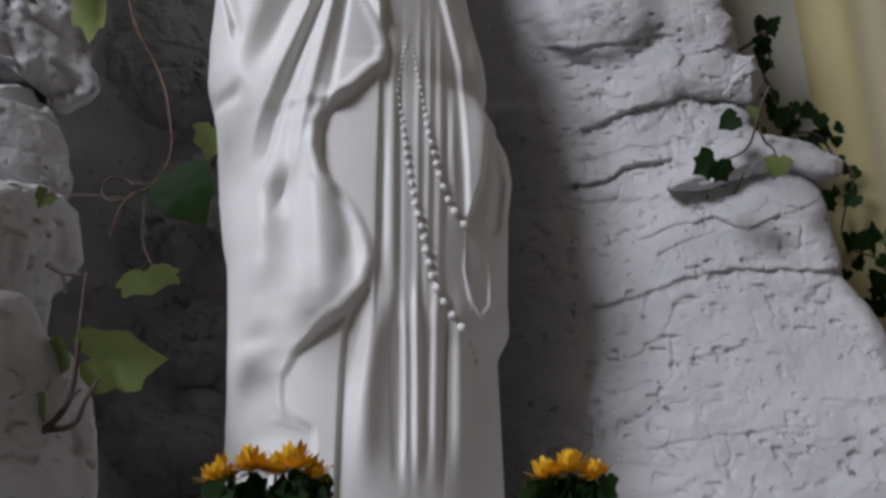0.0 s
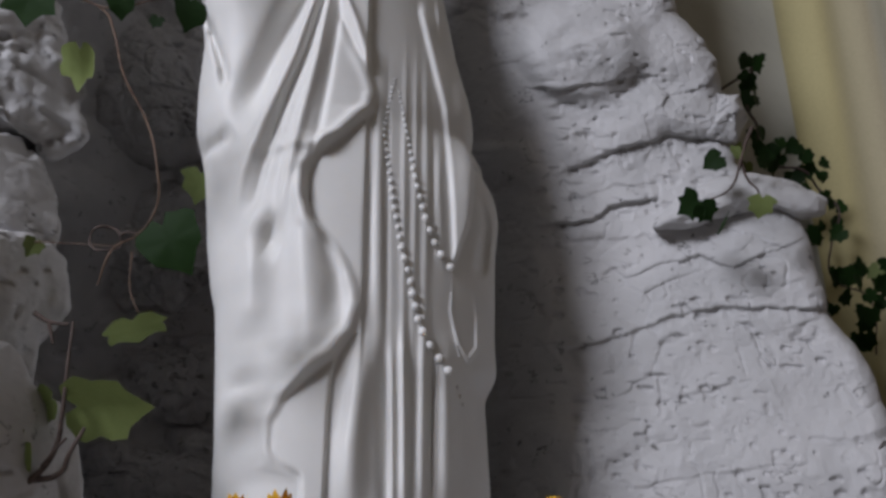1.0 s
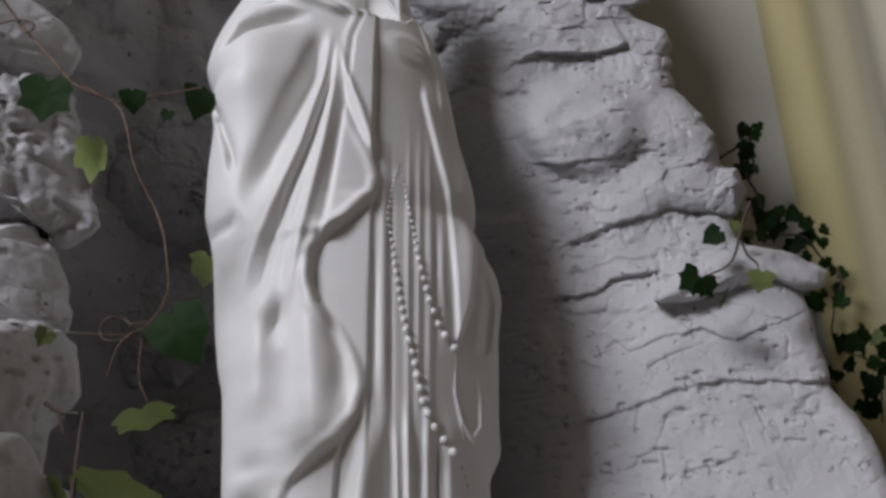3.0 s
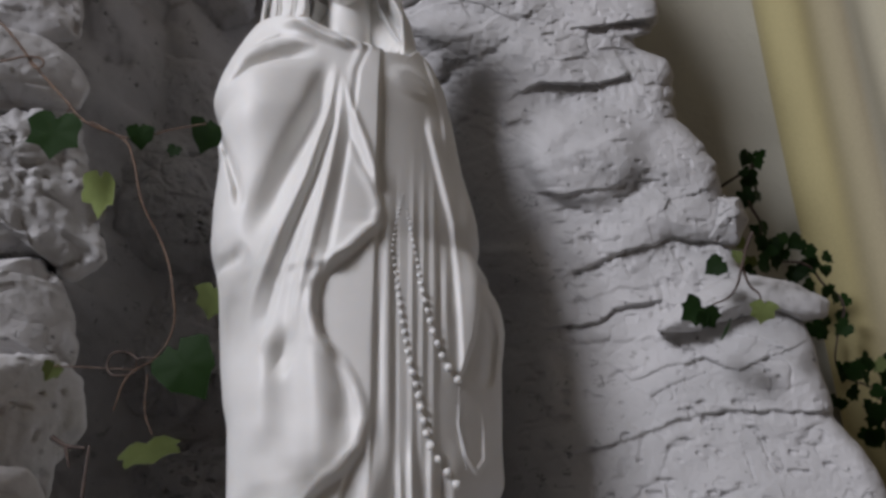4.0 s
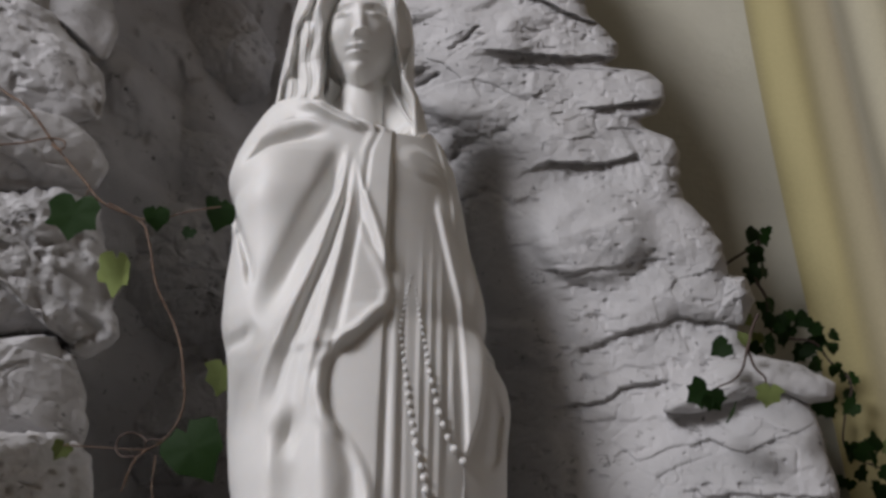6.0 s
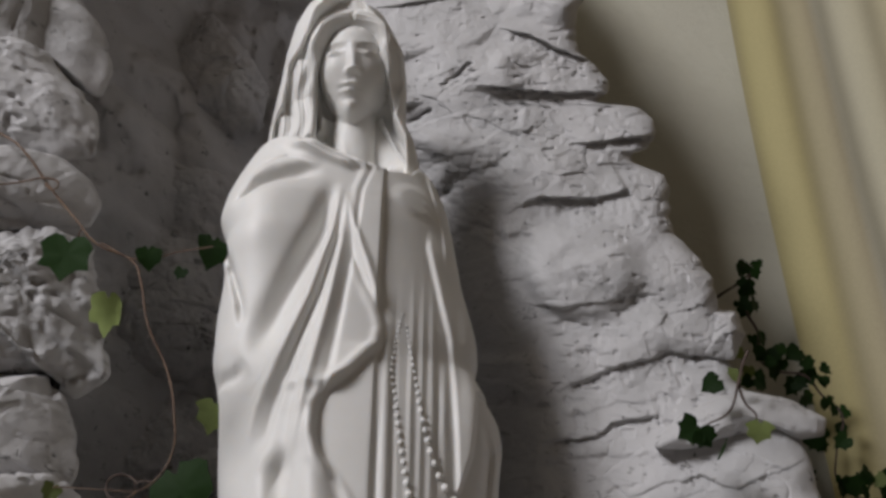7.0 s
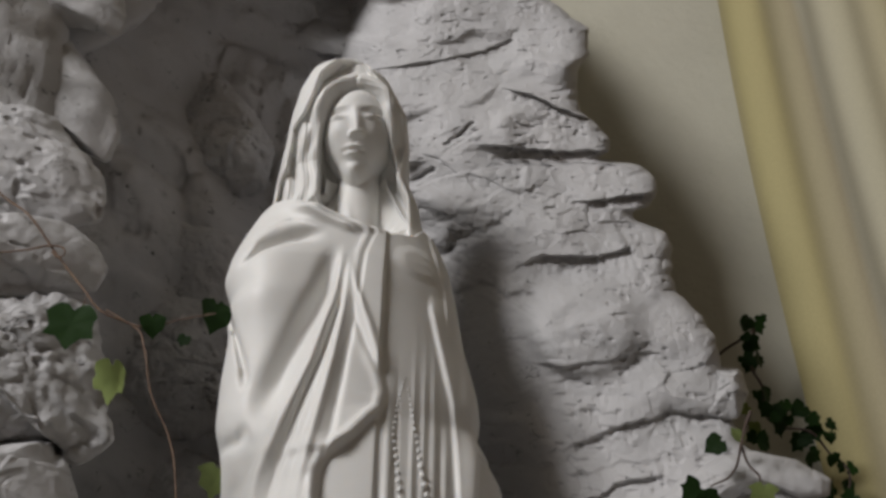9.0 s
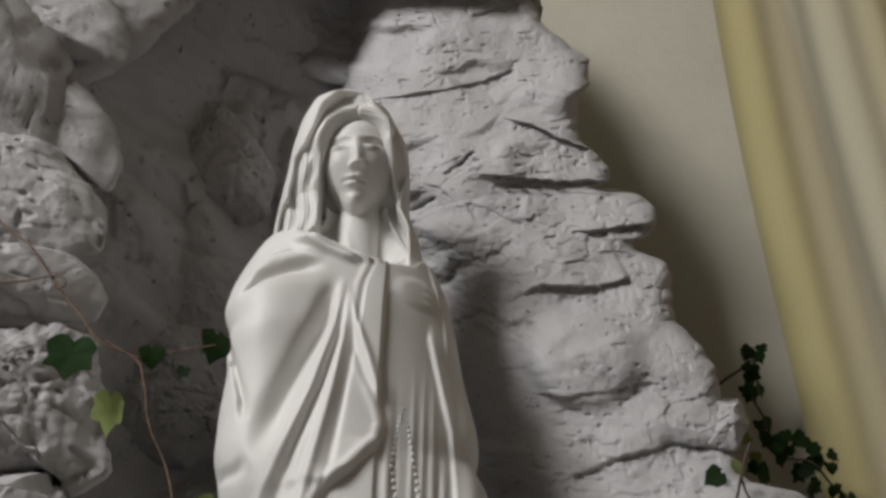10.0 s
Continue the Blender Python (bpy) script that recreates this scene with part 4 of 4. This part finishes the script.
vine = thing("ivy_vine", "trailing ivy vine with dark heart-shaped leaves on the rock", "ivy", group="ivy in the grotto", at=(-0.60, 0.98, 2.36))
tube("stem", [(-0.672, 2.429), (-0.613, 2.379), (-0.566, 2.341), (-0.516, 2.281), (-0.469, 2.228), (-0.433, 2.189), (-0.39, 2.173), (-0.371, 2.14), (-0.351, 2.076), (-0.323, 2.023), (-0.301, 1.959), (-0.299, 1.917), (-0.317, 1.884), (-0.339, 1.861), (-0.356, 1.825)], 0.0019, 0.0011, STEM, vine, 0.95, 0.008)
tube("branch", [(-0.434, 2.198), (-0.379, 2.173), (-0.33, 2.185), (-0.287, 2.193)], 0.0014, 0.001, STEM, vine, 0.955)
tube("tendril", [(-0.622, 2.282), (-0.563, 2.287), (-0.519, 2.294), (-0.505, 2.285), (-0.511, 2.276), (-0.524, 2.285)], 0.0016, 0.0012, STEM, vine, 0.948)
tube("tendril", [(-0.351 + 0.018 * math.cos(a), 1.876 + 0.014 * math.sin(a)) for a in (0.3, 1.2, 2.1, 3.0, 3.9, 4.8, 5.7, 6.6)] + [(-0.315, 1.882)], 0.0015, 0.001, TWIG, vine, 0.95, 0.004)
tube("leaf_stalk", [(-0.336, 1.877), (-0.333, 1.83), (-0.322, 1.806)], 0.0010, 0.0008, STEM, vine, 0.995)
tube("leaf_stalk", [(-0.452, 2.21), (-0.455, 2.18), (-0.451, 2.16)], 0.0010, 0.0008, STEM, vine, 0.93)
tube("leaf_stalk", [(-0.445, 1.886), (-0.41, 1.884), (-0.345, 1.880)], 0.0008, 0.0006, STEM, vine, 0.985)
for at, w, tone, tilt, turn, roll in (
        ((-0.451, 0.90, 2.150), 0.052, "g", 12, 8, 4), ((-0.413, 0.97, 2.107), 0.048, "y", 25, -20, 15), ((-0.365, 0.945, 2.173), 0.028, "g", 10, 20, -10),
        ((-0.322, 0.95, 2.152), 0.015, "g", 10, 10, 20), ((-0.335, 1.12, 2.281), 0.046, "g", 5, 45, 0), ((-0.277, 0.94, 1.871), 0.060, "g", 10, -10, -30),
        ((-0.322, 1.2, 2.051), 0.045, "y", 10, 40, 0), ((-0.445, 0.985, 1.881), 0.020, "y", 10, 40, 20), ((-0.326, 1.0, 1.790), 0.062, "y", 80, 12, -20)):
    leaf(vine, at, w, tone, tilt, turn, roll)

shoot = thing("ivy_shoot", "woody ivy shoot with broad yellow-green leaves", "ivy", group="ivy in the grotto", at=(-0.431, 0.98, 1.612))
tube("stem", [(-0.445, 1.605), (-0.431, 1.612), (-0.406, 1.624), (-0.39, 1.652), (-0.386, 1.694), (-0.385, 1.742), (-0.388, 1.792)], 0.0048, 0.0016, TWIG, shoot, 0.98, 0.004)
tube("twig", [(-0.410, 1.622), (-0.381, 1.629), (-0.37, 1.65), (-0.36, 1.676)], 0.0036, 0.0020, TWIG, shoot, 0.978, 0.004)
tube("twig", [(-0.398, 1.636), (-0.384, 1.655), (-0.376, 1.665)], 0.002, 0.0015, TWIG, shoot, 0.975)
tube("twig", [(-0.431, 1.802), (-0.414, 1.792), (-0.392, 1.789)], 0.0032, 0.0018, TWIG, shoot, 0.982)
tube("twig", [(-0.414, 1.792), (-0.406, 1.767)], 0.0024, 0.0015, TWIG, shoot, 0.982)
broad = leaf(shoot, (-0.352, 1.0, 1.702), 0.125, "y", kind=1)
broad.matrix_basis = Matrix.Translation(Vector((-0.352, 1.0, 1.702)) - shoot.location) @ pose(0, 0, 0, 48, 0, 0) @ pose(0, 0, 0, 0, -88, 0) @ Matrix.Scale(0.095, 4)
leaf(shoot, (-0.412, 1.0, 1.705), 0.055, "y", 45, 10, 60, 2)
leaf(shoot, (-0.430, 0.975, 1.655), 0.070, "y", 45, 10, 60, 0)

ledge_ivy = thing("ledge_ivy", "ivy sprig with forked stems lying on the rock ledge", "ivy", group="ivy in the grotto", at=(0.533, 1.45, 2.20))
tube("stem", [(0.545, 2.245), (0.533, 2.221), (0.518, 2.184), (0.496, 2.133), (0.456, 2.111)], 0.0032, 0.0016, TWIG, ledge_ivy, 1.415, 0.004)
tube("stem", [(0.518, 2.184), (0.527, 2.148), (0.540, 2.123), (0.525, 2.101)], 0.0026, 0.0015, TWIG, ledge_ivy, 1.415, 0.003)
for at, w, tone, tilt, turn, roll in (
        ((0.478, 1.425, 2.188), 0.048, "g", 20, 0, 60), ((0.532, 1.385, 2.090), 0.052, "y", 35, 0, 8), ((0.419, 1.38, 2.090), 0.062, "g", 62, 10, 60),
        ((0.436, 1.37, 2.075), 0.05, "g", 50, -20, -30), ((0.466, 1.385, 2.058), 0.052, "g", 40, 60, -45), ((0.572, 1.46, 2.205), 0.05, "g", 30, 10, -70), ((0.525, 1.45, 2.214), 0.036, "y", 10, 20, 150)):
    leaf(ledge_ivy, at, w, tone, tilt, turn, roll)

tube("tendril", [(0.700 + 0.013 * math.cos(a), 1.700 + 0.022 * math.sin(a)) for a in (0.4, 1.3, 2.2, 3.1, 4.0, 4.9, 5.8, 6.9)], 0.0013, 0.0011, TWIG, ledge_ivy, 1.45, 0.004)

wall_ivy = thing("wall_ivy", "dark ivy cluster climbing behind the rocks by the curtain", "ivy", group="ivy in the grotto", at=(0.72, 2.0, 2.65))
tube("stem", [(0.66, 2.60), (0.701, 2.662), (0.771, 2.702), (0.805, 2.743)], 0.005, 0.002, TWIG, wall_ivy, 2.05, 0.02)
trail = [(0.805, 2.743), (0.783, 2.638), (0.793, 2.559), (0.797, 2.498), (0.834, 2.468), (0.889, 2.45), (0.933, 2.409), (0.963, 2.352), (0.934, 2.268), (0.932, 2.187), (0.997, 2.13), (1.0, 2.0)]
tube("stem", trail, 0.004, 0.002, TWIG, wall_ivy, 2.06, 0.015)
for k in range(58):
    q = rngl.random() ** 1.15 * (len(trail) - 1)
    i = min(int(q), len(trail) - 2)
    x, zz = (Vector(trail[i]).lerp(Vector(trail[i + 1]), q - i))
    spread_x = 0.022 if q < 3 else 0.045
    leaf(wall_ivy, (x + rngl.gauss(0.0, spread_x), 2.05 + rngl.uniform(-0.06, 0.06), zz + rngl.gauss(0, 0.03)), rngl.uniform(0.035, 0.062), "y" if rngl.random() < 0.1 else "g",
         rngl.uniform(-10, 45), rngl.uniform(-60, 60), rngl.uniform(-60, 60))
for k in range(26):
    leaf(wall_ivy, (rngl.gauss(1.0, 0.05), 2.0 + rngl.uniform(-0.08, 0.06), rngl.gauss(2.13, 0.06)), rngl.uniform(0.04, 0.065), "g", rngl.uniform(-10, 45), rngl.uniform(-60, 60), rngl.uniform(-60, 60))

# ---- marigolds in pots at the foot of the statue ----
PETAL, _nt, _b = material("yellow_petal", 0.55)
_info = _nt.nodes.new("ShaderNodeNewGeometry")
_nt.links.new(ramp(_nt, _info.outputs["Random Per Island"], [(0.0, (0.72, 0.36, 0.012)), (1.0, (0.88, 0.56, 0.03))]).outputs[0], _b.inputs["Base Color"])
CLAY, _nt, _b = material("terracotta_pot", 0.8)
_nt.links.new(ramp(_nt, tex(_nt, 30).outputs[0], [(0.3, (0.30, 0.12, 0.07)), (0.7, (0.40, 0.18, 0.10))]).outputs[0], _b.inputs["Base Color"])


def flower_head(parent, at, radius, seed):
    rng = random.Random(seed)
    verts, faces = [], []
    for ring, (count, lift, reach) in enumerate(((16, 0.05, 1.1), (16, 0.35, 1.0), (14, 0.6, 0.8), (11, 0.75, 0.55), (8, 0.85, 0.3))):
        for k in range(count):
            a = 2 * math.pi * (k + 0.5 * ring) / count + rng.uniform(-0.15, 0.15)
            up, far, w = lift + rng.uniform(-0.2, 0.45), reach * rng.uniform(0.75, 1.25), rng.uniform(0.13, 0.2)
            d, n = Vector((math.cos(a), math.sin(a), 0)), Vector((-math.sin(a), math.cos(a), 0))
            c = [d * 0.05, d * far * 0.55 + n * w + Vector((0, 0, up * 0.45)), d * far * 0.55 - n * w + Vector((0, 0, up * 0.45)),
                 d * far * 0.85 + n * w * 0.8 + Vector((0, 0, up * 0.8)), d * far * 0.85 - n * w * 0.8 + Vector((0, 0, up * 0.8)), d * far + Vector((0, 0, up))]
            b = len(verts)
            verts += [Vector(at) + p * radius for p in c]
            faces += [(b, b + 2, b + 1), (b + 1, b + 2, b + 4, b + 3), (b + 3, b + 4, b + 5)]
    me = bpy.data.meshes.new("flower_head")
    me.from_pydata([tuple(v) for v in verts], [], faces)
    me.materials.append(PETAL)
    ob = new("flower_head", me)
    ob.parent = parent
    ob.matrix_parent_inverse = Matrix.Translation(parent.location).inverted()


def marigolds(x, y, heads, seed):
    rng = random.Random(seed)
    pot = thing("potted_marigold", "yellow marigolds with green leaves in a small clay pot", "flowers", group="marigolds at the statue's foot", at=(x, y, 1.46))
    prof = [(0.0, 0.0), (0.028, 0.0), (0.036, 0.05), (0.040, 0.05), (0.040, 0.06), (0.034, 0.06), (0.032, 0.048), (0.0, 0.048)]
    verts = [(x + r * math.cos(a), y + r * math.sin(a), 1.46 + h) for r, h in prof for a in np.linspace(0, 2 * math.pi, 28, endpoint=False)]
    arrays("pot", np.array(verts), rows_faces(len(prof), 28, True), CLAY, pot)
    for dx, dz, r in heads:
        at = (x + dx, y + rng.uniform(-0.02, 0.02), 1.455 + dz)
        flower_head(pot, at, r, rng.random())
        tube("stalk", [(x + dx * 0.2, y, 1.50), (x + dx * 0.7, y, 1.46 + dz * 0.6), at], 0.002, 0.0016, GREEN, pot)
    span = max(abs(h[0]) for h in heads)
    for k in range(80):
        ob = leaf(pot, (x + rng.uniform(-1, 1) * (span + 0.012), y + rng.uniform(-0.035, 0.03), 1.515 + rng.random() * 0.050), rng.uniform(0.028, 0.042), "g", rng.uniform(-70, 70), rng.uniform(-90, 90), rng.uniform(0, 360))


marigolds(-0.173, 0.95, ((-0.044, 0.112, 0.023), (-0.016, 0.123, 0.023), (0.008, 0.121, 0.022), (0.030, 0.124, 0.023), (0.046, 0.116, 0.020)), 3)
marigolds(0.122, 0.95, ((-0.022, 0.116, 0.020), (0.002, 0.121, 0.021), (0.024, 0.115, 0.018)), 8)
